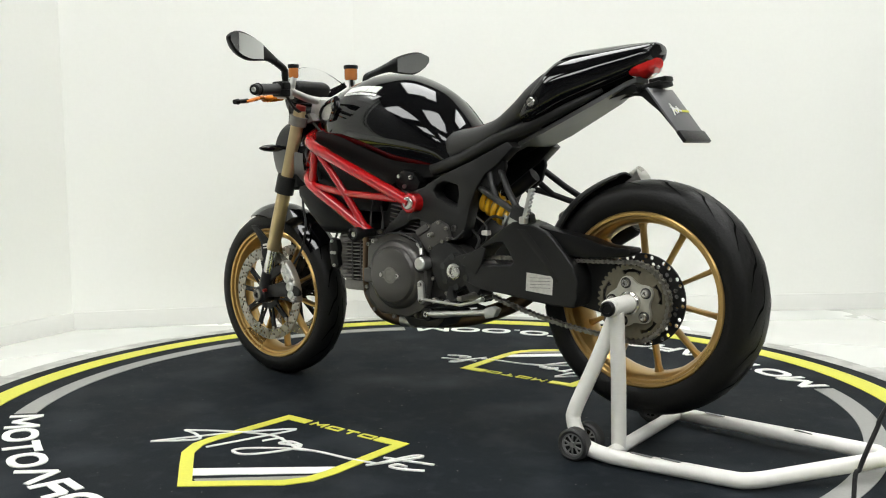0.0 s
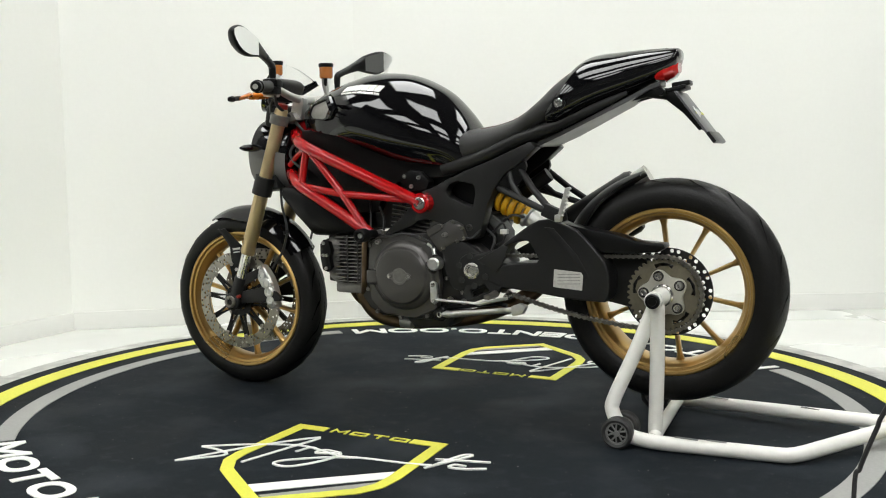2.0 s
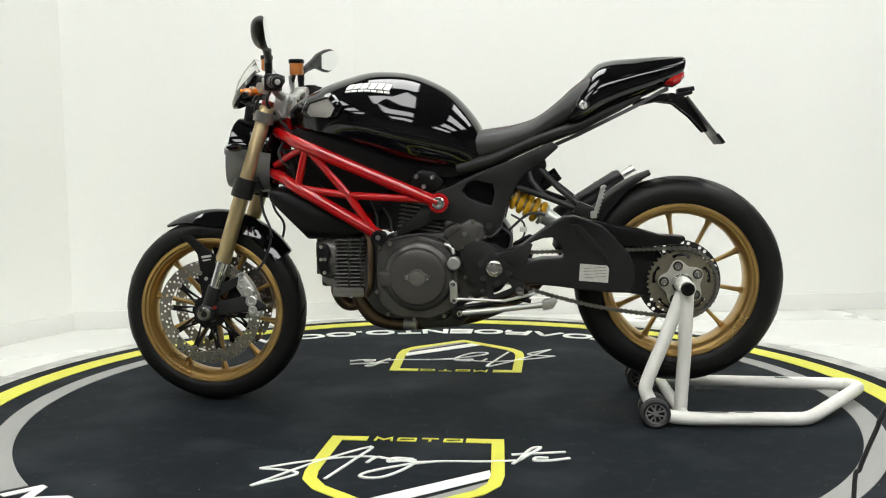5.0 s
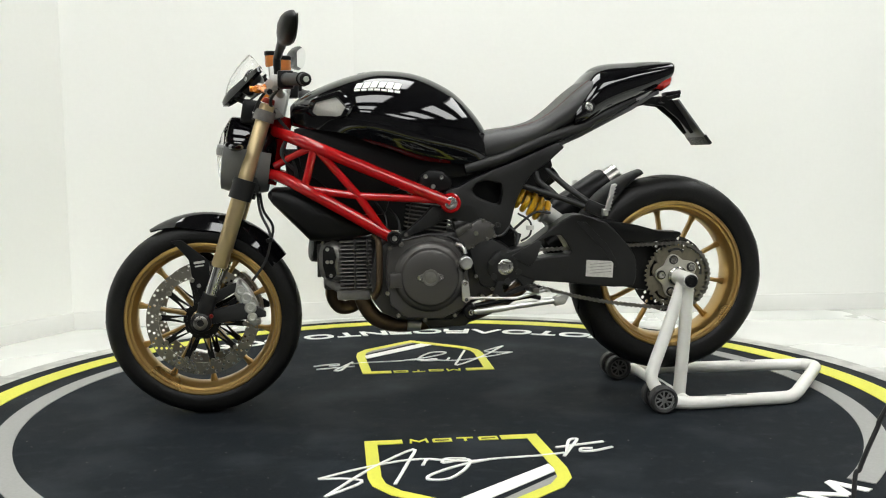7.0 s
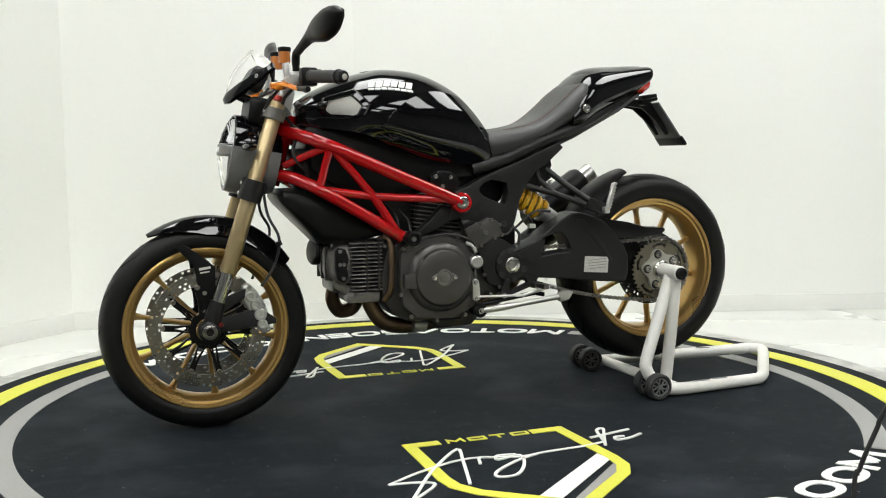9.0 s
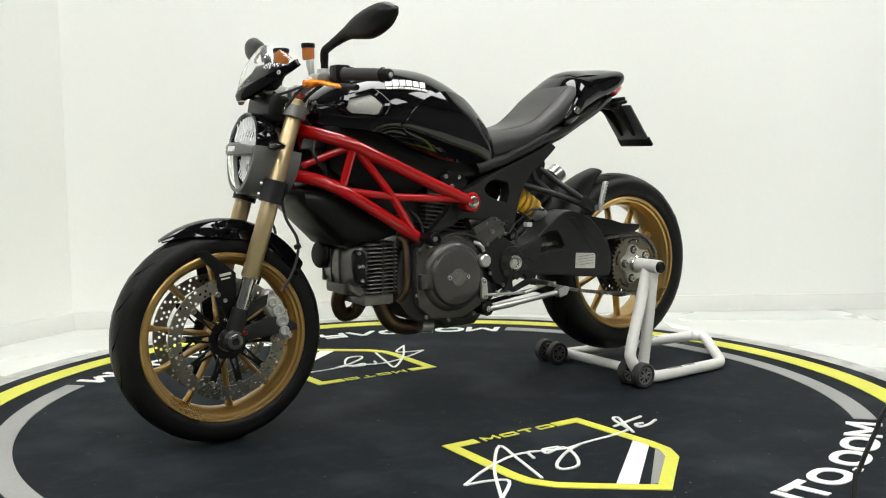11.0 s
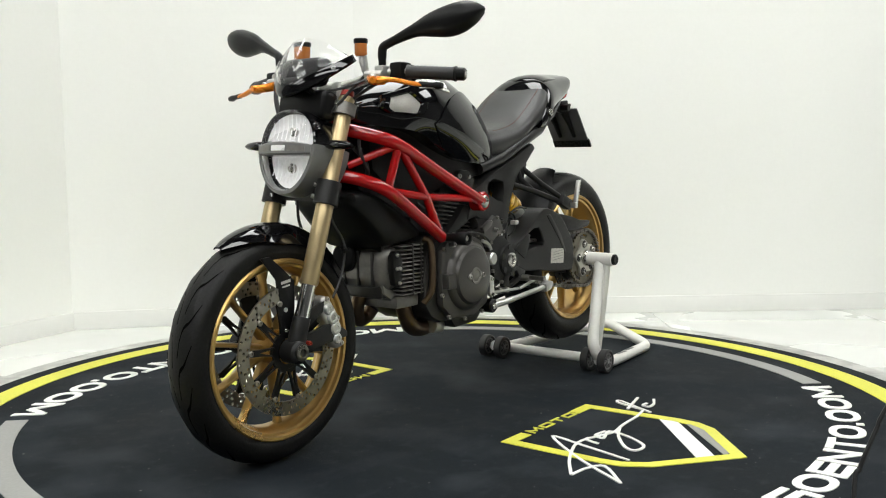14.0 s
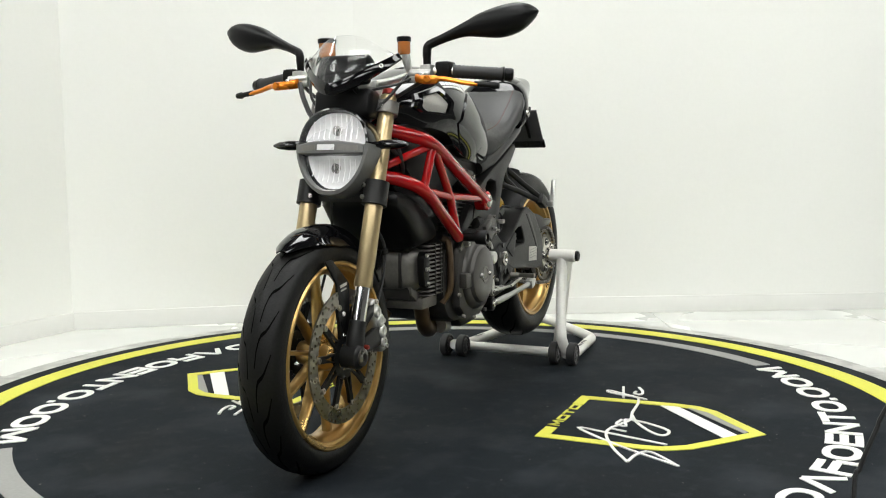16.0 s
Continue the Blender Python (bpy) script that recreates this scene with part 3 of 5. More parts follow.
for s in (1, -1):
    runs = [
        ("frame_tube", catmull([FT["u0"], FT["u1"], FT["a"], (0.92, 0.170, 0.725), FT["bolt"]], 5), 0.0185),
        ("frame_tube", catmull([FT["l0"], FT["l1"], FT["b"], (1.02, 0.157, 0.615), FT["c"]], 5), 0.0180),
        ("frame_strut", [FT["a"], FT["b"]], 0.0120),
        ("frame_strut", [FT["a"], FT["x"]], 0.0120),
        ("frame_strut", [FT["x"], (0.905, 0.154, 0.548)], 0.0125),
        ("frame_strut", [FT["b"], FT["x"], (0.740, 0.166, 0.646)], 0.0115),
        ("frame_strut", [FT["m"], (1.165, 0.135, 0.782), FT["a"]], 0.0105),
    ]
    for nm, pts, r in runs:
        bm = bmesh.new()
        tube(bm, [side(p, s) for p in pts], r, 14)
        part(nm, bm, "red", bike, "glossy red steel frame tube")
    bm = bmesh.new()
    lathe(bm, [(-0.02, 0.030), (0.012, 0.030), (0.016, 0.026), (0.016, 0.02)], side((0.712, 0.162, 0.637), s), (0, s, 0), 28)
    boss = part("frame_boss", bm, "red", bike)
    bolt(boss, side((0.712, 0.181, 0.637), s), 0.019, (0, s, 0), 0.008, "steel")
    bm = bmesh.new()
    lathe(bm, [(-0.09, 0.013), (-0.03, 0.013), (-0.028, 0.021), (0.0, 0.021), (0.004, 0.018), (0.004, 0.013), (-0.004, 0.012), (-0.004, 0)], side((0.884, 0.236, 0.540), s), (0, s, 0), 20)
    slider = part("crash_bobbin", bm, "plastic", bike, "black round crash bobbin")
    bolt(slider, side((0.884, 0.234, 0.540), s), 0.008, (0, s, 0), 0.004, "steel")

# tank
TANK = [(1.178, 0.930, 0.905, 0.872, 0.075, 0.06), (1.165, 0.943, 0.905, 0.866, 0.090, 0.080), (1.125, 0.969, 0.905, 0.858, 0.124, 0.118), (1.06, 0.998, 0.900, 0.850, 0.160, 0.154),
        (0.99, 1.021, 0.888, 0.835, 0.182, 0.164), (0.91, 1.035, 0.872, 0.800, 0.187, 0.152), (0.80, 1.024, 0.845, 0.765, 0.181, 0.144),
        (0.70, 0.980, 0.822, 0.752, 0.163, 0.134), (0.64, 0.927, 0.804, 0.750, 0.145, 0.128), (0.598, 0.872, 0.79, 0.748, 0.124, 0.124), (0.585, 0.835, 0.785, 0.75, 0.10, 0.11)]
TANK_SMOOTH = catmull(TANK, 8)
TX = [-p[0] for p in TANK_SMOOTH]


def tank_at(x, v, off=0.0):
    """A point of the tank's left side; v runs 0 at the crown, 1 at the widest, 2 at the lower lip."""
    zt, zw, zb, hw, yb = (float(np.interp(-x, TX, [p[k] for p in TANK_SMOOTH])) for k in range(1, 6))
    hw, zt = hw + off, zt + off
    if v <= 1:
        a = v * pi / 2
        return Vector((x, hw * sin(a) ** (2 / 2.1), zw + (zt - zw) * max(0.0, cos(a)) ** (2 / 2.1)))
    s = v - 1
    return Vector((x, hw + (yb + off * 0.5 - hw) * s ** 1.8, zw + (zb - zw) * s))


bm = bmesh.new()
VS = [k / 12 for k in range(25)]
rings = []
for p in TANK_SMOOTH:
    half = [tank_at(p[0], v) for v in VS]
    rings.append([Vector((q.x, -q.y, q.z)) for q in reversed(half)] + half[1:])
skin(bm, rings)
tank = part("tank", bm, "gloss", bike, "gloss black fuel tank", 50)
bm = bmesh.new()
lathe(bm, [(-0.01, 0.045), (0.004, 0.045), (0.008, 0.041), (0.008, 0.028), (0.011, 0.026), (0.011, 0)], (0.935, 0, 1.019), (0.02, 0, 1), 28)
part("filler_cap", bm, "plastic", tank, "black filler cap")


def patch(name, xs, lo, hi, off, mat, label, s, parent, n=8):
    """A shell laid on the tank between two edge lines."""
    bm = bmesh.new()
    rings = []
    for i, x in enumerate(xs):
        vs = [lo[i] + (hi[i] - lo[i]) * k / n for k in range(n + 1)]
        outer = [tank_at(x, v, off) for v in vs]
        inner = [tank_at(x, v, -0.004) for v in vs]
        ring = outer + list(reversed(inner))
        rings.append([Vector((q.x, q.y * s, q.z)) for q in ring])
    skin(bm, rings)
    return part(name, bm, mat, parent, label, 40)


for s in (1, -1):
    xs = [float(x) for x in np.linspace(0.962, 0.597, 22)]
    lo = np.interp([-x for x in xs], [-0.962, -0.955, -0.93, -0.88, -0.80, -0.70, -0.66, -0.597], [1.30, 1.12, 0.92, 0.74, 0.56, 0.42, 0.46, 0.65])
    hi = np.interp([-x for x in xs], [-0.962, -0.955, -0.93, -0.89, -0.84, -0.597], [1.34, 1.50, 1.70, 1.92, 2.0, 2.0])
    patch("side_panel", xs, lo, hi, 0.005, "gloss", "gloss black side panel", s, tank, 10)
    # air intake: a dark frame round a silver mesh
    bm = bmesh.new()
    CX, CV = 1.069, 0.95
    out = [(1.117, 0.68), (1.031, 0.60), (0.992, 0.85), (1.031, 1.20), (1.113, 1.25), (1.132, 0.98)]

    def shrink(q):
        return [(CX + (x - CX) * q, CV + (v - CV) * q) for x, v in out]

    def sp(pts, off):
        return [Vector((q.x, q.y * s, q.z)) for q in (tank_at(x, v, off) for x, v in pts)]

    def dense(pts):
        r = []
        for a_, b_ in zip(pts, pts[1:] + pts[:1]):
            r += [(a_[0] + (b_[0] - a_[0]) * u, a_[1] + (b_[1] - a_[1]) * u) for u in (0, 0.25, 0.5, 0.75)]
        return r
    skin(bm, [sp(dense(out), -0.004), sp(dense(out), 0.008), sp(dense(shrink(0.90)), 0.013), sp(dense(shrink(0.70)), 0.013), sp(dense(shrink(0.66)), 0.003)], caps=False)
    duct = part("intake_frame", bm, "gloss", tank, "black air intake surround", 25)
    bm = bmesh.new()
    skin(bm, [sp(dense(shrink(q)), 0.0045) for q in (0.68, 0.45, 0.25, 0.004)], caps=False)
    part("intake_mesh", bm, "grille", duct, "silver wire mesh")
    # plain white marks in place of the maker's lettering
    x0, step = 0.990, 0.0225
    for k in range(6):
        xa, xb = x0 - k * step, x0 - k * step - 0.0185
        if s < 0:
            xa, xb = xb, xa
        bm = bmesh.new()
        rings = [[Vector((q.x, q.y * s, q.z)) for q in (tank_at(x - s * 0.10 * (0.58 - v), v, o) for v, o in ((0.485, 0.0025), (0.51, 0.0025), (0.535, 0.0025), (0.56, 0.0025), (0.58, 0.0025), (0.58, -0.003), (0.485, -0.003)))] for x in np.linspace(xa, xb, 3)]
        skin(bm, rings)
        part("white_mark", bm, "white", tank)
    for k in range(7):
        xa = x0 - k * 0.0195
        bm = bmesh.new()
        rings = [[Vector((q.x, q.y * s, q.z)) for q in (tank_at(x, v, o) for v, o in ((0.598, 0.0025), (0.612, 0.0025), (0.626, 0.0025), (0.626, -0.003), (0.598, -0.003)))] for x in np.linspace(xa, xa - 0.0165, 3)]
        skin(bm, rings)
        part("white_mark", bm, "white", tank)

# dark body under the tank
bm = bmesh.new()
plate(bm, [(1.17, 0.86), (1.15, 0.74), (1.05, 0.665), (0.90, 0.66), (0.80, 0.70), (0.62, 0.715), (0.60, 0.755), (0.80, 0.80), (1.0, 0.87)], -0.115, 0.115, bevel=0.012)
plate(bm, [(1.205, 0.80), (1.185, 0.69), (1.10, 0.64), (0.99, 0.60), (0.90, 0.60), (0.87, 0.70), (1.0, 0.80)], -0.09, 0.09, bevel=0.012)
plate(bm, [(0.68, 0.735), (0.54, 0.735), (0.55, 0.63), (0.68, 0.63)], -0.055, 0.055, bevel=0.008)
part("airbox", bm, "plastic", bike, "black airbox between the frame tubes")
bm = bmesh.new()
rings = []
for x, zt, zb, hw in ((1.248, 0.672, 0.655, 0.105), (1.235, 0.684, 0.635, 0.128), (1.18, 0.685, 0.578, 0.140), (1.125, 0.672, 0.522, 0.140), (1.07, 0.645, 0.522, 0.132), (0.99, 0.60, 0.530, 0.120), (0.935, 0.565, 0.542, 0.10)):
    c, h = (zt + zb) / 2, (zt - zb) / 2
    rings.append([(x, hw * math.copysign(abs(cos(a)) ** 0.45, cos(a)), c + h * math.copysign(abs(sin(a)) ** 0.45, sin(a))) for a in [2 * pi * k / 24 for k in range(24)]])
skin(bm, rings)
part("cooler_duct", bm, "plastic", bike, "black plastic duct under the frame", 45)

# engine
engine_case = [(0.955, 0.42), (0.945, 0.345), (0.915, 0.305), (0.87, 0.283), (0.70, 0.278), (0.66, 0.32), (0.60, 0.345), (0.53, 0.37), (0.495, 0.42), (0.50, 0.475), (0.55, 0.515), (0.63, 0.535), (0.70, 0.55), (0.88, 0.535), (0.935, 0.50)]
bm = bmesh.new()
plate(bm, engine_case, -0.13, 0.13, bevel=0.015)
engine = part("crankcase", bm, "cast", bike, "dark grey engine casing")
bm = bmesh.new()
plate(bm, [(0.90, 0.50), (0.905, 0.42), (0.895, 0.335), (0.85, 0.295), (0.74, 0.287), (0.665, 0.32), (0.655, 0.40), (0.665, 0.47), (0.70, 0.52), (0.78, 0.545), (0.86, 0.535)], 0.128, 0.158, bevel=0.012)
lathe(bm, [(0, 0.108), (0.016, 0.104), (0.024, 0.094), (0.026, 0.088), (0.036, 0.082), (0.039, 0.074), (0.040, 0.03)], (0.776, 0.150, 0.418), seg=48)
block(bm, (0.05, 0.03, 0.045), pose(0.872, 0.165, 0.41), 0.008)
cover = part("engine_cover", bm, "cover", engine, "bronze grey alternator cover")
bm = bmesh.new()
lathe(bm, [(0.036, 0.025), (0.0425, 0.025), (0.0425, 0.019), (0.041, 0.018), (0.041, 0)], (0.776, 0.150, 0.418), seg=28)
plate(bm, [(0.815, 0.424), (0.79, 0.434), (0.762, 0.434), (0.737, 0.424), (0.737, 0.412), (0.762, 0.402), (0.79, 0.402), (0.815, 0.412)], 0.186, 0.1915, bevel=0.002)
part("cap", bm, "fin", cover, "small oval cap")
for x in (0.808, 0.744):
    bolt(cover, (x, 0.1945, 0.418), 0.0075)
for x, z in ((0.893, 0.505), (0.902, 0.37), (0.87, 0.302), (0.79, 0.287), (0.70, 0.298), (0.66, 0.36), (0.675, 0.50), (0.72, 0.535), (0.845, 0.545)):
    bolt(cover, (x, 0.161, z), 0.0065, depth=0.006, mat="chain")
bm = bmesh.new()
lathe(bm, [(-0.02, 0.020), (0.014, 0.020), (0.018, 0.016), (0.018, 0.010)], (0.668, 0.165, 0.458), seg=24)
part("plug", bm, "alu", engine, "round silver plug")
bm = bmesh.new()
plate(bm, [(0.66, 0.52), (0.62, 0.545), (0.57, 0.52), (0.52, 0.49), (0.49, 0.445), (0.51, 0.40), (0.57, 0.37), (0.62, 0.385), (0.64, 0.43)], 0.125, 0.155, bevel=0.01)
lathe(bm, [(0, 0.056), (0.018, 0.05), (0.022, 0.036), (0.022, 0.026)], (0.548, 0.145, 0.442), seg=36)
sprocket_cover = part("sprocket_cover", bm, "matt", engine, "matt black sprocket cover")
bm = bmesh.new()
lathe(bm, [(0, 0.024), (0.010, 0.024), (0.012, 0.020), (0.012, 0.014), (0.006, 0.012), (0.006, 0)], (0.548, 0.162, 0.442), seg=28)
part("pivot_cap", bm, "steel", sprocket_cover, "silver pivot cap")
bm = bmesh.new()
plate(bm, [(0.70, 0.545), (0.62, 0.59), (0.585, 0.575), (0.57, 0.53), (0.61, 0.52), (0.66, 0.49)], 0.10, 0.157, bevel=0.01)
plate(bm, [(0.70, 0.556), (0.655, 0.578), (0.645, 0.562), (0.69, 0.536)], 0.15, 0.163, bevel=0.004)
housing = part("clutch_housing", bm, "cover", engine, "bronze grey cast housing behind the cylinder")
for x, z in ((0.690, 0.548), (0.650, 0.570), (0.612, 0.582), (0.585, 0.566), (0.578, 0.535)):
    bolt(housing, (x, 0.160, z), 0.0055, depth=0.006, mat="chain")

# plain black block added to darken the open gap behind the engine
bm = bmesh.new()
plate(bm, [(0.69, 0.62), (0.54, 0.60), (0.50, 0.545), (0.50, 0.46), (0.56, 0.42), (0.68, 0.45)], -0.085, 0.085, bevel=0.01)
part("gap_block", bm, "plastic", engine, "added black block filling the gap behind the engine")
bm = bmesh.new()
tube(bm, [(0.70, 0.118, 0.566), (0.695, 0.118, 0.567), (0.60, 0.118, 0.600), (0.595, 0.118, 0.602)], [0.014, 0.023, 0.023, 0.015], 18)
part("starter_motor", bm, "cast", engine, "dark cylindrical starter motor")
# black discs set on the uncut cover, painting the shade of its holes
for q in range(6):
    a = 2 * pi * q / 6 + 0.35
    bm = bmesh.new()
    lathe(bm, [(0, 0.0095), (0.003, 0.0095), (0.003, 0.0)], (0.548 + 0.044 * cos(a), 0.1655, 0.442 + 0.044 * sin(a)), seg=12)
    part("hole_shade", bm, "cable", sprocket_cover)
for x, z in ((0.645, 0.505), (0.60, 0.527), (0.505, 0.475), (0.505, 0.41), (0.585, 0.375), (0.635, 0.415)):
    bolt(sprocket_cover, (x, 0.158, z), 0.006, depth=0.006, mat="chain")
for x, z, r in ((0.62, 0.352, 0.010), (0.575, 0.350, 0.009), (0.44, 0.372, 0.009), (0.636, 0.545, 0.007), (0.86, 0.517, 0.008)):
    bolt(engine, (x, 0.166, z), r, depth=0.03, mat="steel")
bm = bmesh.new()
tube(bm, catmull([(0.695, 0.155, 0.515), (0.675, 0.165, 0.505), (0.668, 0.170, 0.485)], 5), 0.006, 8)
part("banjo_pipe", bm, "alu", engine, "small silver banjo fitting")
bm = bmesh.new()
block(bm, (0.022, 0.02, 0.014), pose(0.463, 0.125, 0.556), 0.003)
part("connector", bm, "sticker", bike, "pale wiring connector")
# front cylinder
cyl = bmesh.new()
plate(cyl, [(1.09, 0.375), (0.93, 0.375), (0.93, 0.53), (1.09, 0.53)], -0.085, 0.085, bevel=0.012)
cylinder = part("front_cylinder", cyl, "cast", engine, "air-cooled front cylinder")
for k in range(13):
    z = 0.385 + k * 0.0115
    bm = bmesh.new()
    block(bm, (0.095, 0.25, 0.0035), pose(0.993, 0, z), 0.001, 1)
    part("fin", bm, "fin", cylinder)
bm = bmesh.new()
for x in (0.995, 0.958):
    block(bm, (0.006, 0.252, 0.15), pose(x, 0, 0.455), 0.002)
part("cylinder_rib", bm, "cast", cylinder)
bm = bmesh.new()
rings = []
for x, h, hw in ((1.035, 0.064, 0.108), (1.06, 0.070, 0.112), (1.08, 0.066, 0.104), (1.098, 0.048, 0.085), (1.105, 0.025, 0.06)):
    rings.append([(x, hw * math.copysign(abs(cos(a)) ** 0.5, cos(a)), 0.462 + h * math.copysign(abs(sin(a)) ** 0.5, sin(a))) for a in [2 * pi * k / 24 for k in range(24)]])
skin(bm, rings)
head_cover = part("cylinder_head", bm, "fin", engine, "grey cylinder head", 45)
bm = bmesh.new()
plate(bm, [(1.092, 0.50), (1.08, 0.515), (1.058, 0.508), (1.05, 0.48), (1.056, 0.455), (1.05, 0.425), (1.066, 0.410), (1.084, 0.418), (1.092, 0.455)], 0.112, 0.134, bevel=0.006)
valve = part("valve_cover", bm, "plastic", head_cover, "black valve cover")
for x, z in ((1.077, 0.503), (1.066, 0.465), (1.078, 0.465), (1.068, 0.424)):
    bolt(valve, (x, 0.137, z), 0.0055)
bm = bmesh.new()
block(bm, (0.10, 0.22, 0.035), pose(1.0, 0, 0.362), 0.01)
plate(bm, [(1.09, 0.42), (1.085, 0.39), (1.03, 0.355), (1.02, 0.385)], -0.09, 0.09, bevel=0.008)
part("cylinder_base", bm, "fin", engine)
bm = bmesh.new()
lathe(bm, [(-0.02, 0.03), (-0.012, 0.042), (0.004, 0.042), (0.010, 0.036), (0.012, 0.02)], (1.118, -0.045, 0.492), (1, 0.25, 0.1), 28)
part("horn", bm, "plastic", bike, "round black horn")
for yy in (-0.06, 0.0, 0.06):
    bm = bmesh.new()
    block(bm, (0.012, 0.010, 0.10), pose(1.102, yy, 0.462), 0.003)
    part("head_rib", bm, "cast", head_cover)
# upright rear cylinder
bm = bmesh.new()
block(bm, (0.12, 0.17, 0.16), pose(0.765, 0, 0.615, 0, -8), 0.012)
rear_cylinder = part("rear_cylinder", bm, "cast", engine, "air-cooled upright rear cylinder")
for k in range(9):
    bm = bmesh.new()
    block(bm, (0.15, 0.23, 0.0035), pose(0.77 - 0.0016 * k, 0, 0.555 + 0.0125 * k, 0, -8), 0.001, 1)
    part("fin", bm, "fin", rear_cylinder)
bm = bmesh.new()
plate(bm, [(0.80, 0.715), (0.77, 0.735), (0.73, 0.73), (0.70, 0.70), (0.71, 0.675), (0.76, 0.67), (0.80, 0.685)], 0.09, 0.135, bevel=0.008)
top_cover = part("valve_cover", bm, "plastic", engine, "black valve cover")
for x, z in ((0.782, 0.715), (0.735, 0.712), (0.76, 0.685)):
    bolt(top_cover, (x, 0.138, z), 0.007)
# exhaust headers
bm = bmesh.new()
tube(bm, catmull([(1.055, -0.03, 0.395), (1.064, -0.05, 0.345), (1.04, -0.07, 0.302), (1.0, -0.075, 0.304), (0.985, -0.06, 0.33)], 6), 0.022, 16)
part("header_pipe", bm, "pipe", bike, "heat-stained exhaust header")
bm = bmesh.new()
tube(bm, catmull([(0.975, 0.06, 0.37), (0.968, 0.06, 0.33), (0.93, 0.05, 0.278), (0.86, 0.03, 0.256), (0.76, 0.0, 0.258), (0.62, -0.03, 0.275), (0.48, -0.08, 0.33), (0.40, -0.12, 0.40)], 6), 0.025, 16)
part("header_pipe", bm, "pipe", bike, "heat-stained exhaust pipe under the engine")
bm = bmesh.new()
tube(bm, catmull([(0.94, 0.118, 0.54), (0.925, 0.135, 0.52), (0.925, 0.14, 0.40), (0.94, 0.12, 0.35)], 6), 0.010, 10)
part("oil_line", bm, "pipe", bike, "curved metal oil line")
bm = bmesh.new()
plate(bm, [(0.80, 0.283), (0.77, 0.25), (0.66, 0.255), (0.625, 0.29), (0.66, 0.31), (0.79, 0.31)], -0.06, 0.11, bevel=0.01)
part("sump", bm, "cast", engine, "dark sump casting")
bm = bmesh.new()
tube(bm, [(0.835, 0.06, 0.262), (0.795, 0.06, 0.258)], 0.022, 16)
part("pipe_clamp", bm, "alu", bike, "silver exhaust clamp")
# mufflers
for dz, dy in ((0.0, -0.165), (-0.095, -0.172)):
    bm = bmesh.new()
    a, b = Vector((0.36, dy, 0.555 + dz)), Vector((0.145, dy - 0.01, 0.688 + dz))
    tube(bm, [a.lerp(b, u) for u in (0, 0.06, 0.94, 1)], [0.03, 0.048, 0.05, 0.044], 24)
    muffler = part("muffler", bm, "plastic", bike, "black round muffler")
    bm = bmesh.new()
    c = b + (b - a).normalized() * 0.045
    tube(bm, [b.lerp(a, 0.06), c], [0.036, 0.036], 20)
    part("muffler_tip", bm, "steel", muffler, "steel muffler tip")

# plain black block added to darken the see-through gap between the subframe castings
bm = bmesh.new()
plate(bm, [(0.80, 0.640), (0.78, 0.745), (0.66, 0.775), (0.54, 0.770), (0.515, 0.735), (0.545, 0.640), (0.585, 0.600), (0.70, 0.600)], -0.080, 0.080, bevel=0.012)
part("gap_block", bm, "plastic", bike, "added black block filling the gap between the subframe castings")
# another added block, keeping the gap between the cylinders dark
bm = bmesh.new()
plate(bm, [(0.806, 0.549), (0.806, 0.679), (0.936, 0.679), (0.926, 0.549)], -0.055, 0.055, bevel=0.012)
part("cylinder_gap_block", bm, "matt", bike, "added black block filling the gap between the cylinders")
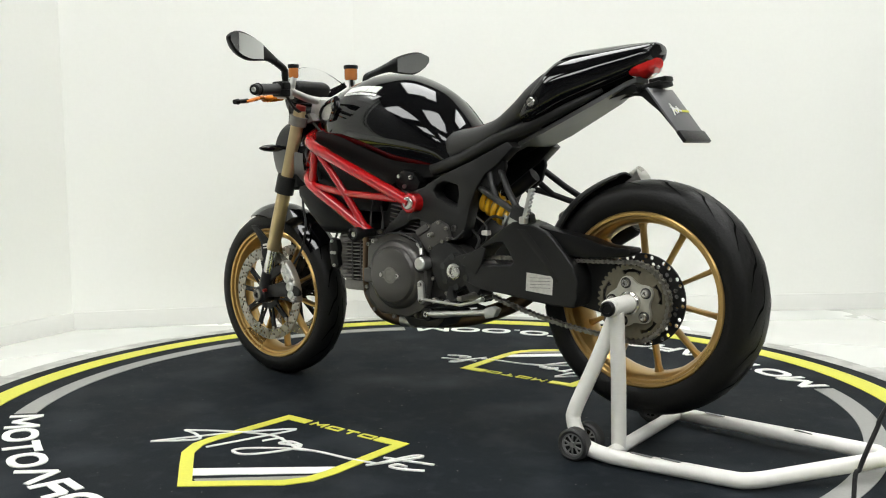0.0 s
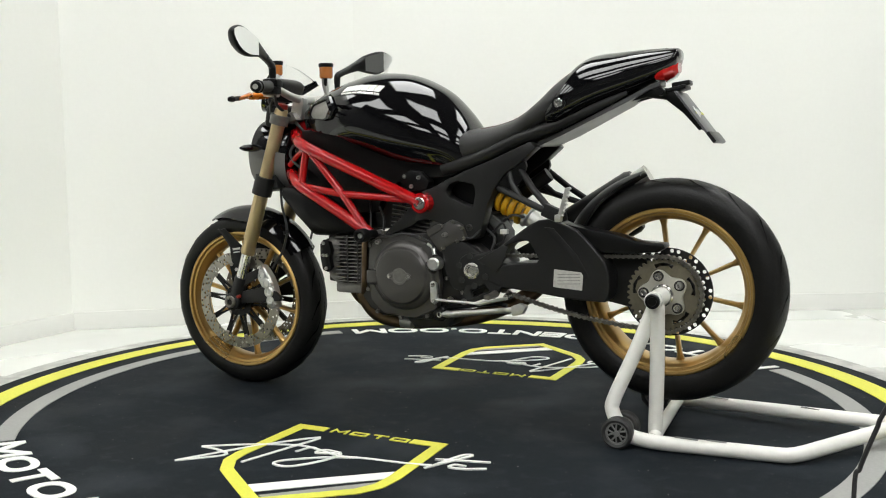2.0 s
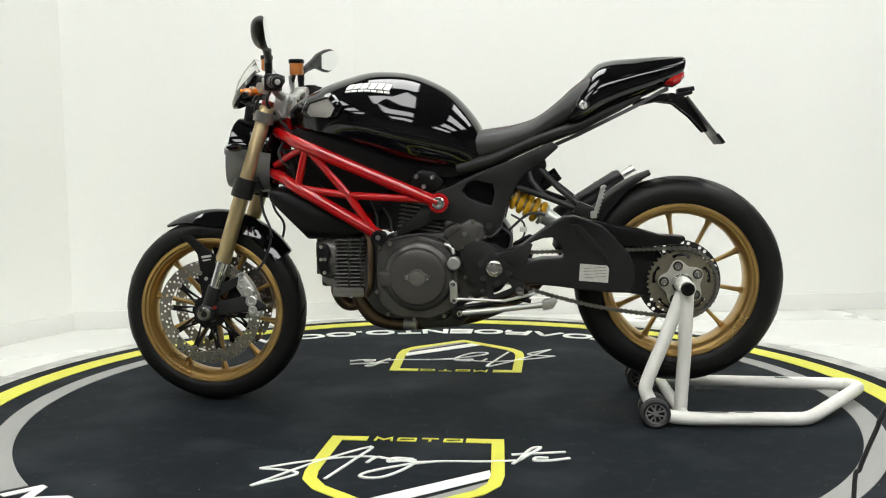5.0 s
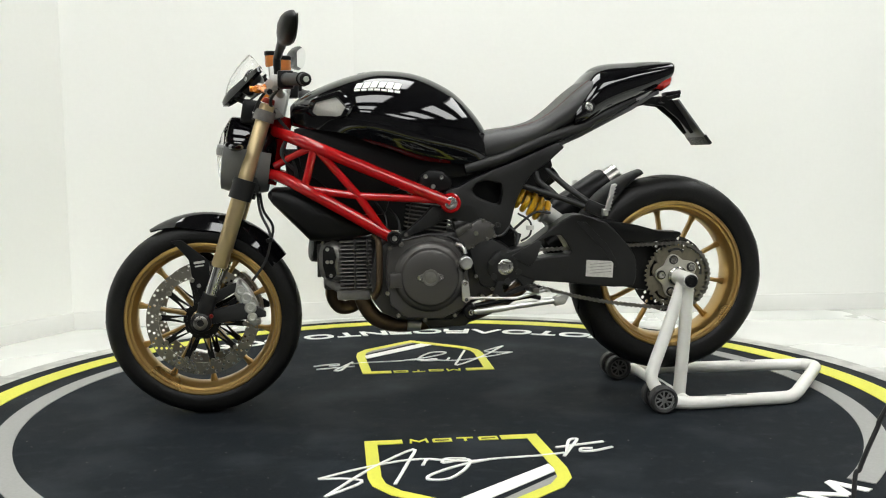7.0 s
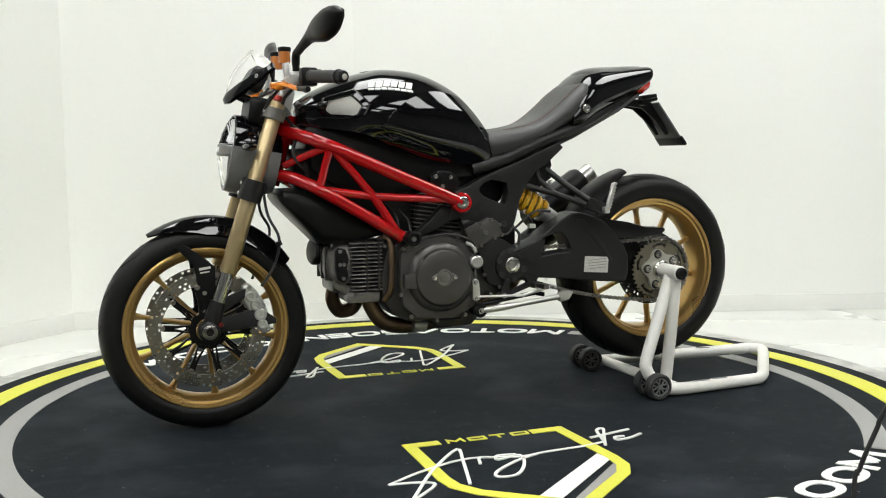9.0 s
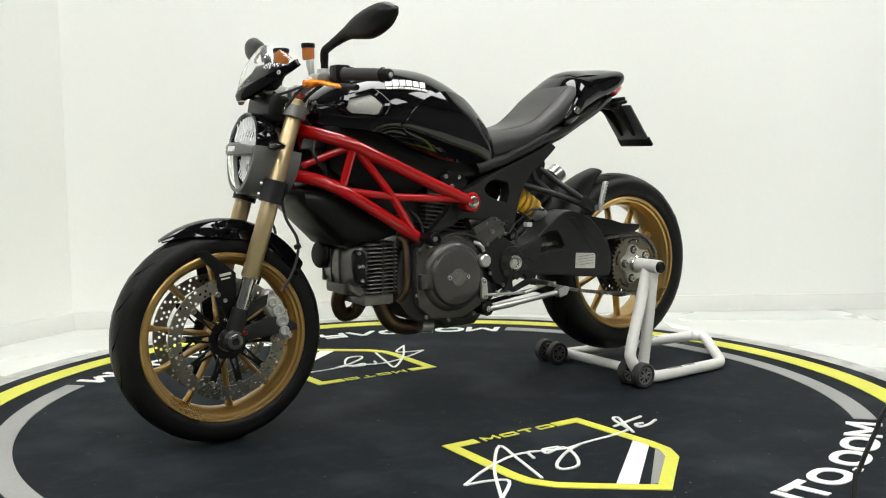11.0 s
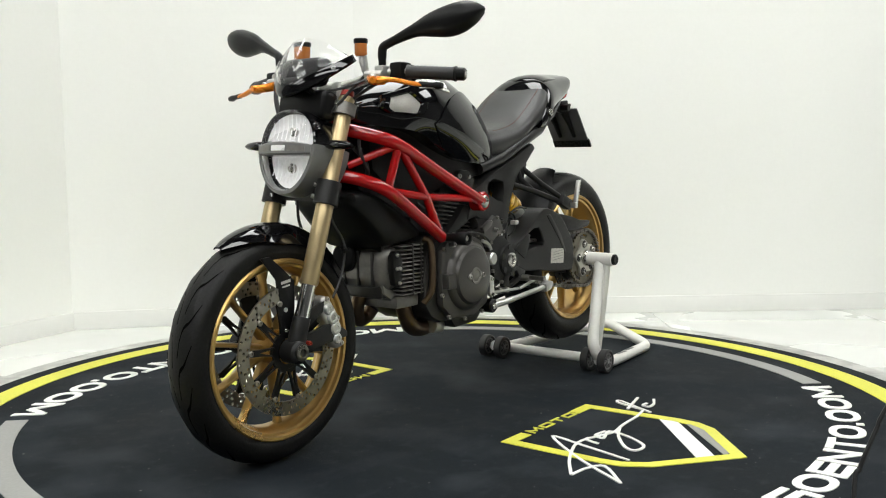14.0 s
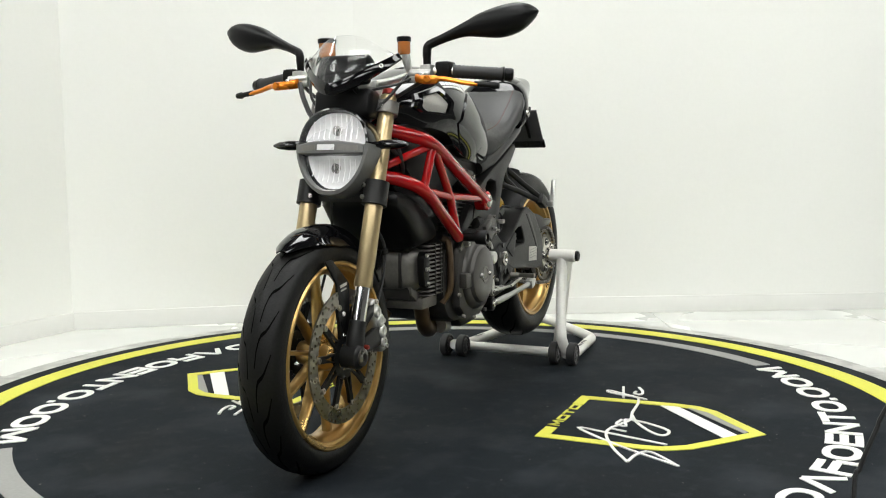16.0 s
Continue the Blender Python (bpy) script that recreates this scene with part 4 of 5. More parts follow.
# rear subframe casting, both sides
for s in (1, -1):
    y0, y1 = (0.092, 0.142) if s > 0 else (-0.142, -0.092)
    bm = bmesh.new()
    plate(bm, [(0.722, 0.672), (0.685, 0.683), (0.640, 0.707), (0.577, 0.734), (0.499, 0.763), (0.430, 0.793), (0.380, 0.815), (0.359, 0.799), (0.413, 0.751), (0.455, 0.724), (0.485, 0.685), (0.509, 0.635), (0.523, 0.580), (0.537, 0.538), (0.565, 0.528), (0.586, 0.550), (0.640, 0.569), (0.704, 0.588), (0.750, 0.580)], y0, y1,
          holes=[[(0.644, 0.673), (0.629, 0.693), (0.604, 0.702), (0.554, 0.692), (0.549, 0.663), (0.558, 0.628), (0.583, 0.634), (0.629, 0.653)]], bevel=0.007)
    plate(bm, [(0.76, 0.630), (0.72, 0.622), (0.705, 0.600), (0.76, 0.566), (0.842, 0.534), (0.850, 0.546), (0.795, 0.592)], y0 + 0.004, y1 - 0.004, bevel=0.006)
    sub = part("subframe", bm, "matt", bike, "dark grey cast subframe")
    bolt(sub, side((0.566, 0.145, 0.566), s), 0.010, (0, s, 0), 0.006, "cast")
    bm = bmesh.new()
    plate(bm, [(0.47, 0.74), (0.40, 0.765), (0.395, 0.745), (0.41, 0.70), (0.455, 0.66), (0.505, 0.69)], y0 + 0.02, y1 - 0.012, bevel=0.004)
    part("bracket", bm, "plastic", bike)
    # passenger peg carrier
    bm = bmesh.new()
    for p in ([(0.49, 0.12, 0.685), (0.40, 0.165, 0.655), (0.262, 0.215, 0.604)], [(0.415, 0.12, 0.735), (0.36, 0.165, 0.68), (0.300, 0.205, 0.632)], [(0.455, 0.12, 0.76), (0.44, 0.13, 0.70), (0.40, 0.16, 0.655)]):
        tube(bm, [side(q, s) for q in p], 0.0095, 10)
    plate(bm, [(0.305, 0.645), (0.25, 0.622), (0.245, 0.598), (0.27, 0.590), (0.32, 0.612)], *sorted((s * 0.196, s * 0.222)), bevel=0.005)
    peg_carrier = part("peg_carrier", bm, "matt", bike, "black passenger peg carrier")
    bm = bmesh.new()
    teeth_line = []
    for q in range(8):
        z = 0.612 + 0.0105 * q
        teeth_line += [(0.2585 - 0.27 * (z - 0.612) - 0.013, z), (0.2585 - 0.27 * (z - 0.612) - 0.008, z + 0.005)]
    plate(bm, [(0.2635, 0.608), (0.2415, 0.688)] + list(reversed(teeth_line)), *sorted((s * 0.229, s * 0.243)), bevel=0.0015, seg=1)
    block(bm, (0.018, 0.022, 0.020), pose(0.262, 0.234 * s, 0.606), 0.004)
    part("foot_peg", bm, "alu", peg_carrier, "folded aluminium foot peg")
# seat
bm = bmesh.new()
rings = []
SEAT = [(0.648, 0.822, 0.780, 0.095), (0.625, 0.844, 0.762, 0.122), (0.578, 0.856, 0.752, 0.136), (0.50, 0.867, 0.776, 0.142), (0.43, 0.888, 0.808, 0.145), (0.37, 0.930, 0.845, 0.147), (0.32, 0.975, 0.868, 0.150), (0.27, 1.012, 0.905, 0.140), (0.245, 1.022, 0.95, 0.11)]
for x, zt, zb, hw in catmull(SEAT, 5):
    ring = []
    for k in range(28):
        a = 2 * pi * k / 28
        c, s_ = cos(a), sin(a)
        ez = (zt - zb) / 2
        ring.append((x, hw * math.copysign(abs(c) ** 0.6, c), (zt + zb) / 2 + ez * math.copysign(abs(s_) ** 0.75, s_)))
    rings.append(ring)
skin(bm, rings)
seat = part("seat", bm, "seat", bike, "black leather saddle with red stitching", 60)
def seat_at(row, c, off=0.0):
    x, zt, zb, hw = row
    s_ = (1 - c * c) ** 0.5
    return Vector((x, (hw + off) * c ** 0.6, (zt + zb) / 2 + ((zt - zb) / 2 + off) * s_ ** 0.75))


ROWS = [r for r in catmull(SEAT, 5) if 0.262 < r[0] < 0.56]
for s in (1, -1):
    bm = bmesh.new()
    tube(bm, [Vector((p.x, p.y * s, p.z)) for p in (seat_at(r, 0.55, 0.0) for r in ROWS)], 0.0009, 6)
    part("stitching", bm, "stitch", seat)
# seat base rails
for s in (1, -1):
    bm = bmesh.new()
    tube(bm, [(0.66, 0.118 * s, 0.735), (0.55, 0.125 * s, 0.765), (0.42, 0.128 * s, 0.822), (0.30, 0.118 * s, 0.862), (0.17, 0.085 * s, 0.922), (0.12, 0.07 * s, 0.945)], [0.02, 0.02, 0.02, 0.018, 0.012, 0.006], 10)
    part("seat_rail", bm, "matt", bike, "black seat rail")
# tail cowl
bm = bmesh.new()
TAIL = [(0.330, 0.930, 0.850, 0.152), (0.300, 0.985, 0.848, 0.158), (0.262, 1.030, 0.865, 0.152), (0.225, 1.046, 0.888, 0.140), (0.16, 1.053, 0.922, 0.118), (0.09, 1.059, 0.955, 0.094), (0.03, 1.063, 0.985, 0.074), (-0.004, 1.064, 1.01, 0.060), (-0.012, 1.060, 1.03, 0.05)]
rings = []
for x, zt, zb, hw in catmull(TAIL, 5):
    ring = []
    zw = zb + (zt - zb) * 0.42
    for k in range(32):
        a = 2 * pi * k / 32
        c, s_ = cos(a), sin(a)
        y = hw * math.copysign(abs(c) ** 0.8, c)
        z = zw + ((zt - zw) if s_ > 0 else (zw - zb)) * math.copysign(abs(s_) ** 0.85, s_)
        ring.append((x, y, z))
    rings.append(ring)
skin(bm, rings)
tail = part("tail_cowl", bm, "gloss", bike, "gloss black tail cowl", 60)
bm = bmesh.new()
rings = []
for x, zt, hw in catmull([(0.272, 1.016, 0.06), (0.256, 1.037, 0.085), (0.236, 1.049, 0.095), (0.20, 1.057, 0.094), (0.14, 1.061, 0.080), (0.07, 1.065, 0.060), (0.02, 1.066, 0.040)], 4):
    rings.append([(x, hw * q, zt - 0.020 * abs(q) ** 2.2) for q in (-1, -0.7, -0.35, 0, 0.35, 0.7, 1)] + [(x, hw * q, zt - 0.04) for q in (1, 0, -1)])
skin(bm, rings)
part("seat_hump", bm, "gloss", tail, "raised gloss black seat cover", 50)
for s in (1, -1):
    bm = bmesh.new()
    lathe(bm, [(-0.012, 0.019), (0.0, 0.019), (0.0, 0.015)], (0.290, 0.156 * s, 0.918), (0, s, 0.1), 20)
    ringm = part("washer", bm, "plastic", tail)
    bolt(ringm, (0.290, 0.160 * s, 0.918), 0.013, (0, s, 0.1), 0.008)
bm = bmesh.new()
rings = []
for x, zt, zb, hw in ((0.074, 1.038, 1.003, 0.070), (0.047, 1.040, 0.975, 0.072), (0.022, 1.040, 0.972, 0.064), (-0.001, 1.037, 0.985, 0.050), (-0.011, 1.024, 0.998, 0.030)):
    rings.append([(x, hw * math.copysign(abs(cos(a)) ** 0.7, cos(a)), (zt + zb) / 2 + (zt - zb) / 2 * math.copysign(abs(sin(a)) ** 0.8, sin(a))) for a in [2 * pi * k / 24 for k in range(24)]])
skin(bm, rings)
part("tail_lamp", bm, "lamp_red", bike, "faceted red tail lamp", 12)
bm = bmesh.new()
skin(bm, [[(x, y, z) for y, z in ((-w, z0), (w, z0), (w, z0 - 0.012), (-w, z0 - 0.012))] for x, w, z0 in ((0.37, 0.10, 0.812), (0.30, 0.10, 0.842), (0.13, 0.075, 0.925), (0.06, 0.05, 0.965), (0.035, 0.04, 0.975))])
part("undertail", bm, "plate", bike, "dark grey undertail panel")
# number plate holder
bm = bmesh.new()
for s in (1, -1):
    plate(bm, [(0.14, 0.935), (0.05, 0.955), (0.015, 0.955), (-0.012, 0.945), (-0.045, 0.90), (-0.082, 0.842), (-0.072, 0.838), (-0.03, 0.885), (0.02, 0.925), (0.07, 0.932), (0.13, 0.918)], *sorted((s * 0.028, s * 0.040)), bevel=0.003)
block(bm, (0.06, 0.09, 0.012), pose(-0.005, 0, 0.952, 0, 12), 0.004)
holder = part("plate_holder", bm, "plastic", bike, "black plate holder")
PM = pose(-0.066, 0, 0.875, 0, 37.5)
bm = bmesh.new()
block(bm, (0.006, 0.172, 0.172), PM, 0.002)
number_plate = part("number_plate", bm, "plate", holder, "dark display plate with a pale emblem")
bm = bmesh.new()
block(bm, (0.010, 0.178, 0.034), PM @ pose(-0.002, 0, -0.072), 0.002)
part("plate_band", bm, "plastic", number_plate)
bm = bmesh.new()
block(bm, (0.002, 0.11, 0.006), PM @ pose(-0.004, -0.03, 0.012), 0)
part("yellow_line", bm, "yellow", number_plate)
for k, (y, z, w, r) in enumerate(((0.0, 0.016, 0.060, 12), (0.028, 0.010, 0.034, -62), (-0.014, 0.016, 0.020, 50), (0.020, 0.016, 0.034, 68), (-0.002, 0.010, 0.018, -50))):
    bm = bmesh.new()
    block(bm, (0.002, w, 0.004), PM @ pose(-0.0055 - 0.0004 * k, y, z, r), 0)
    part("pale_mark", bm, "white", number_plate)
bm = bmesh.new()
block(bm, (0.05, 0.05, 0.014), pose(-0.018, 0, 0.966, 0, 8), 0.004)
part("plate_lamp", bm, "plastic", holder)
for s in (1, -1):
    bm = bmesh.new()
    tube(bm, [(0.03, 0.03 * s, 0.945), (0.028, 0.075 * s, 0.944)], [0.012, 0.011], 12)
    part("indicator_stub", bm, "plastic", holder)

# shock absorber
S0, S1 = Vector((0.500, 0.078, 0.657)), Vector((0.410, 0.078, 0.600))
SD = (S1 - S0).normalized()
s1 = SD.orthogonal().normalized()
s2 = SD.cross(s1)
bm = bmesh.new()
tube(bm, [S0 - SD * 0.04, S0, S1, S1 + SD * 0.09], [0.014, 0.016, 0.016, 0.016], 14)
shock = part("shock", bm, "steel", bike, "rear shock absorber")
bm = bmesh.new()
turns, N = 4.6, 110
tube(bm, [S0.lerp(S1, k / N) + (s1 * cos(2 * pi * turns * k / N) + s2 * sin(2 * pi * turns * k / N)) * 0.029 for k in range(N + 1)], 0.0092, 8)
part("spring", bm, "spring", shock, "yellow coil spring")
bm = bmesh.new()
tube(bm, [S1 - SD * 0.002, S1 + SD * 0.008, S1 + SD * 0.012, S1 + SD * 0.06], [0.034, 0.034, 0.026, 0.024], 20)
part("spring_seat", bm, "alu", shock)
bm = bmesh.new()
tube(bm, [(0.46, 0.02, 0.65), (0.36, 0.02, 0.72)], 0.021, 16)
part("gas_reservoir", bm, "plastic", shock)
bm = bmesh.new()
tube(bm, [(0.592, 0.060, 0.676), (0.588, 0.060, 0.674), (0.564, 0.060, 0.660), (0.560, 0.060, 0.658)], [0.010, 0.016, 0.016, 0.012], 18)
part("preload_knob", bm, "spring", shock, "gold preload knob")

# swingarm
bm = bmesh.new()
plate(bm, [(0.545, 0.487), (0.50, 0.500), (0.467, 0.511), (0.433, 0.537), (0.374, 0.579), (0.345, 0.594), (0.315, 0.597), (0.283, 0.588), (0.235, 0.570), (0.212, 0.550), (0.180, 0.515), (0.155, 0.486), (0.140, 0.45), (0.140, 0.40), (0.150, 0.372), (0.215, 0.373), (0.289, 0.380), (0.364, 0.390), (0.46, 0.398), (0.53, 0.425), (0.555, 0.455)],
      0.072, 0.166, holes=[[(0.437, 0.521), (0.404, 0.533), (0.377, 0.535), (0.362, 0.517), (0.343, 0.484), (0.350, 0.474), (0.407, 0.471), (0.455, 0.463), (0.468, 0.474), (0.462, 0.495)]], bevel=0.022, seg=5)
lathe(bm, [(-0.03, 0.085), (0.05, 0.085), (0.06, 0.075), (0.06, 0.03)], (0.0, 0.03, 0.398), seg=36)
plate(bm, [(0.22, 0.56), (0.09, 0.515), (0.05, 0.475), (0.03, 0.34), (0.098, 0.350), (0.2, 0.370)], 0.04, 0.088, bevel=0.01)
swingarm = part("swingarm", bm, "matt", bike, "matt black single-sided swingarm")
bm = bmesh.new()
plate(bm, [(0.300, 0.590), (0.193, 0.569), (0.13, 0.559), (0.066, 0.541), (-0.004, 0.537), (-0.008, 0.527), (0.01, 0.514), (0.10, 0.506), (0.17, 0.508), (0.26, 0.55)], 0.085, 0.150, bevel=0.005, seg=2)
part("chain_guard", bm, "plastic", swingarm, "black chain guard")
# raised rib and bosses on the arm's outer face
bm = bmesh.new()
plate(bm, [(0.330, 0.575), (0.300, 0.574), (0.230, 0.500), (0.195, 0.440), (0.205, 0.432), (0.245, 0.485)], 0.158, 0.1680, bevel=0.004, seg=2)
part("rib", bm, "matt", swingarm)
bm = bmesh.new()
plate(bm, [(0.297, 0.458), (0.213, 0.452), (0.216, 0.402), (0.300, 0.408)], 0.1655, 0.1672)
sticker = part("sticker", bm, "sticker", swingarm, "pale rectangular sticker")
for k in range(4):
    bm = bmesh.new()
    block(bm, (0.066, 0.001, 0.0014), pose(0.254, 0.1675, 0.446 - 0.009 * k, 0, 3), 0)
    part("bar_mark", bm, "bezel", sticker)

# rear disc, sprocket and chain
bm = bmesh.new()
drilled_disc(bm, REAR, 0.050, 0.075, 0.122, 3, 40, 0.005)
part("brake_disc", bm, "dark_disc", rear_wheel, "dark drilled rear brake disc", 30)
bm = bmesh.new()
teeth = 40
ring = []
for k in range(teeth * 4):
    a = 2 * pi * k / (teeth * 4)
    r = 0.1000 if k % 4 in (0, 1) else 0.0930
    ring.append((r * cos(a), 0.398 + r * sin(a)))
holes = []
for k in range(5):
    a0 = 2 * pi * k / 5 + 0.30
    holes.append([(r * cos(a0 + d), 0.398 + r * sin(a0 + d)) for r, d in ((0.072, -0.30), (0.078, -0.15), (0.079, 0.15), (0.072, 0.30), (0.085, 0.33), (0.088, 0.0), (0.085, -0.33))])
plate(bm, ring, 0.102, 0.108, holes=holes)
sprocket = part("sprocket", bm, "sprocket", rear_wheel, "pale toothed rear sprocket", 30)
bm = bmesh.new()
lob = []
for k in range(60):
    a = 2 * pi * k / 60
    r = 0.061 + 0.008 * cos(5 * a - 0.4)
    lob.append((r * cos(a), 0.398 + r * sin(a)))
plate(bm, lob, 0.106, 0.118, bevel=0.002)
flange = part("sprocket_flange", bm, "pale", sprocket, "pale lobed sprocket carrier")
for k in range(5):
    a = 2 * pi * k / 5 + 0.08
    bolt(sprocket, (0.052 * cos(a), 0.124, 0.398 + 0.052 * sin(a)), 0.0105, depth=0.012)
    bm = bmesh.new()
    lathe(bm, [(0.117, 0.0145), (0.1195, 0.0145), (0.1195, 0.0)], (0.052 * cos(a), 0, 0.398 + 0.052 * sin(a)), seg=18)
    part("washer", bm, "cast", sprocket)
bm = bmesh.new()
lathe(bm, [(0.11, 0.030), (0.128, 0.030), (0.132, 0.026), (0.132, 0.018)], REAR, seg=28)
part("axle_collar", bm, "steel", rear_wheel)

RS, FS = Vector((0.0, 0.1240, 0.398)), Vector((0.548, 0.1240, 0.448))
# round the back of the rear sprocket, from top to bottom
path = [RS + Vector((0.1035 * cos(radians(95 + 172 * k / 18)), 0, 0.1035 * sin(radians(95 + 172 * k / 18)))) for k in range(19)]
back = []
for k in range(10):
    a = radians(-78 + 168 * k / 9)
    back.append(FS + Vector((0.036 * cos(a), 0, 0.036 * sin(a))))
low = [path[-1].lerp(back[0], u) + Vector((0, 0, -0.022 * sin(pi * u))) for u in np.linspace(0, 1, 14)][1:-1]
loop = path + low + back
loop.append(loop[0])
seglen = [(loop[i + 1] - loop[i]).length for i in range(len(loop) - 1)]
total = sum(seglen)
count = 104


def along(d):
    d %= total
    for i, L in enumerate(seglen):
        if d <= L:
            return loop[i].lerp(loop[i + 1], d / L)
        d -= L
    return loop[-1]


pitch = total / count
bm = bmesh.new()
tube(bm, [(-pitch / 2, -0.006, 0), (-pitch / 2, 0.006, 0)], 0.0052, 8)
tube(bm, [(pitch / 2, -0.006, 0), (pitch / 2, 0.006, 0)], 0.0052, 8)
for y in (-0.0075, 0.0085):
    plate(bm, [(-pitch / 2 - 0.0045, -0.003), (-pitch / 2, -0.0062), (0, -0.0032), (pitch / 2, -0.0062), (pitch / 2 + 0.0045, -0.003), (pitch / 2 + 0.0045, 0.003), (pitch / 2, 0.0062), (0, 0.0032), (-pitch / 2, 0.0062), (-pitch / 2 - 0.0045, 0.003)], y - 0.001, y + 0.001)
for q in (-0.5, 0.5):
    tube(bm, [(q * pitch, 0.0085, 0), (q * pitch, 0.0115, 0)], 0.0030, 8)
chain = part("chain", bm, "chain", bike, "oiled steel drive chain", 30)
first = chain.data
for k in range(count):
    a, b = along(k * pitch), along((k + 1) * pitch)
    ang = math.atan2(b.z - a.z, b.x - a.x)
    m = Matrix.Translation((a + b) / 2 + Vector((0, 0.0034 * (k % 2), 0))) @ Matrix.Rotation(-ang, 4, "Y")
    if k == 0:
        chain.matrix_local = m
        inv = m.inverted()
        continue
    o = new("chain_link", first)
    o.parent = chain
    o.matrix_local = inv @ m

# rear hugger
bm = bmesh.new()
rings = []
for k in range(13):
    u = k / 12
    a = radians(75 - 52 * u)
    R = 0.342 - 0.006 * u
    hw = 0.05 + 0.055 * min(1, u * 2.2)
    ring = []
    for q in range(9):
        e = -1 + 2 * q / 8
        rr = R - 0.05 * abs(e) ** 2.6 * min(1, 0.2 + u)
        ring.append((rr * cos(a), hw * e, 0.398 + rr * sin(a)))
    inner = [((math.hypot(x, z - 0.398) - 0.005) * cos(a), y * 0.96, 0.398 + (math.hypot(x, z - 0.398) - 0.005) * sin(a)) for x, y, z in reversed(ring)]
    rings.append(ring + inner)
skin(bm, rings)
part("rear_mudguard", bm, "plastic", bike, "black rear tyre hugger", 50)

# front mudguard
bm = bmesh.new()
rings = []
for k in range(17):
    u = k / 16
    a = radians(60 + 83 * u)
    R = 0.312 + 0.010 * sin(pi * u)
    hw = 0.018 + 0.056 * min(1, (u * 4.0) ** 0.7) if u < 0.9 else 0.070
    ring = []
    for q in range(11):
        e = -1 + 2 * q / 10
        rr = R - 0.052 * abs(e) ** 2.4 * min(1, 0.12 + u * 2.4)
        ring.append((FRONT[0] + rr * cos(a), hw * e, FRONT[2] + rr * sin(a)))
    inner = [(FRONT[0] + (math.hypot(x - FRONT[0], z - FRONT[2]) - 0.004) * cos(a), y * 0.95, FRONT[2] + (math.hypot(x - FRONT[0], z - FRONT[2]) - 0.004) * sin(a)) for x, y, z in reversed(ring)]
    rings.append(ring + inner)
skin(bm, rings)
guard = part("front_mudguard", bm, "gloss", bike, "gloss black front mudguard", 50)
for s in (1, -1):
    bm = bmesh.new()
    plate(bm, [(1.535, 0.532), (1.505, 0.535), (1.455, 0.495), (1.425, 0.47), (1.425, 0.40), (1.44, 0.325), (1.475, 0.325), (1.478, 0.42), (1.485, 0.475), (1.51, 0.505)], *sorted((s * 0.078, s * 0.086)), bevel=0.003)
    stay = part("mudguard_stay", bm, "plastic", guard, "black mudguard stay")
    for z in (0.398, 0.345):
        bolt(stay, (1.458, 0.0885 * s, z), 0.006, (0, s, 0), 0.005)
    for k, (w, h) in enumerate(((0.032, 0.007), (0.026, 0.004))):
        bm = bmesh.new()
        block(bm, (w, 0.001, h), pose(1.455, 0.0868 * s, 0.468 - 0.011 * k, 0, 8), 0)
        part("pale_mark", bm, "sticker", stay)

# headlamp
HX, HZ = 1.346, 0.796


def lamp_outline(k, n, sc=1.0):
    a = 2 * pi * k / n
    c, s_ = cos(a), sin(a)
    w = 0.111 * (1 - 0.16 * max(0, -s_)) * sc
    h = (0.098 if s_ > 0 else 0.112) * sc
    return w * math.copysign(abs(c) ** 0.85, c), h * math.copysign(abs(s_) ** 0.9, s_)


LEAN = Matrix.Translation((HX, 0, HZ)) @ Matrix.Rotation(radians(-9), 4, "Y")


def lamp_ring(x, sc, n=40):
    return [LEAN @ Vector((x, *lamp_outline(k, n, sc))) for k in range(n)]


bm = bmesh.new()
skin(bm, [lamp_ring(-0.122, 0.55), lamp_ring(-0.108, 0.82), lamp_ring(-0.075, 1.00), lamp_ring(-0.02, 1.05), lamp_ring(0.010, 1.045), lamp_ring(0.021, 1.03), lamp_ring(0.024, 0.98), lamp_ring(0.012, 0.955), lamp_ring(-0.03, 0.8), lamp_ring(-0.05, 0.3)])
lamp = part("headlamp", bm, "gloss", bike, "round black headlamp with two clear lenses", 50)
bm = bmesh.new()
tmp_rings = [[Vector((0.0 + 0.024 - 0.02 * (1 - (1 - sc) ** 2) - 0.03 * (1 - sc), *lamp_outline(k, 40, sc))) for k in range(40)] for sc in (0.95, 0.8, 0.55, 0.3, 0.05)]
skin(bm, [[LEAN @ v for v in r] for r in tmp_rings], caps=False)
part("reflector", bm, "reflector", lamp, "bright chrome lamp reflector", 20)
for z, sc in ((0.045, 0.013), (-0.05, 0.013)):
    bm = bmesh.new()
    lathe(bm, [(0, sc), (0.010, sc), (0.014, sc * 0.7), (0.014, 0)], LEAN @ Vector((-0.006, 0, z)), LEAN.to_3x3() @ Vector((1, 0, 0)), 20)
    part("bulb_cap", bm, "steel", lamp)
for side_, zlo, zhi in ((1, 0.022, 0.085), (-1, -0.088, -0.028)):
    for q in range(-4, 5):
        bm = bmesh.new()
        yy = q * 0.0175
        hgt = (1 - (yy / 0.1) ** 2) ** 0.5
        za, zb = (zlo, zlo + (zhi - zlo) * hgt) if side_ > 0 else (zhi - (zhi - zlo) * hgt, zhi)
        tube(bm, [LEAN @ Vector((0.012 - 0.10 * yy * yy, yy, za)), LEAN @ Vector((0.006, yy, (za + zb) / 2)), LEAN @ Vector((0.012, yy, zb))], 0.0016, 6)
        part("reflector_flute", bm, "reflector", lamp)
bm = bmesh.new()
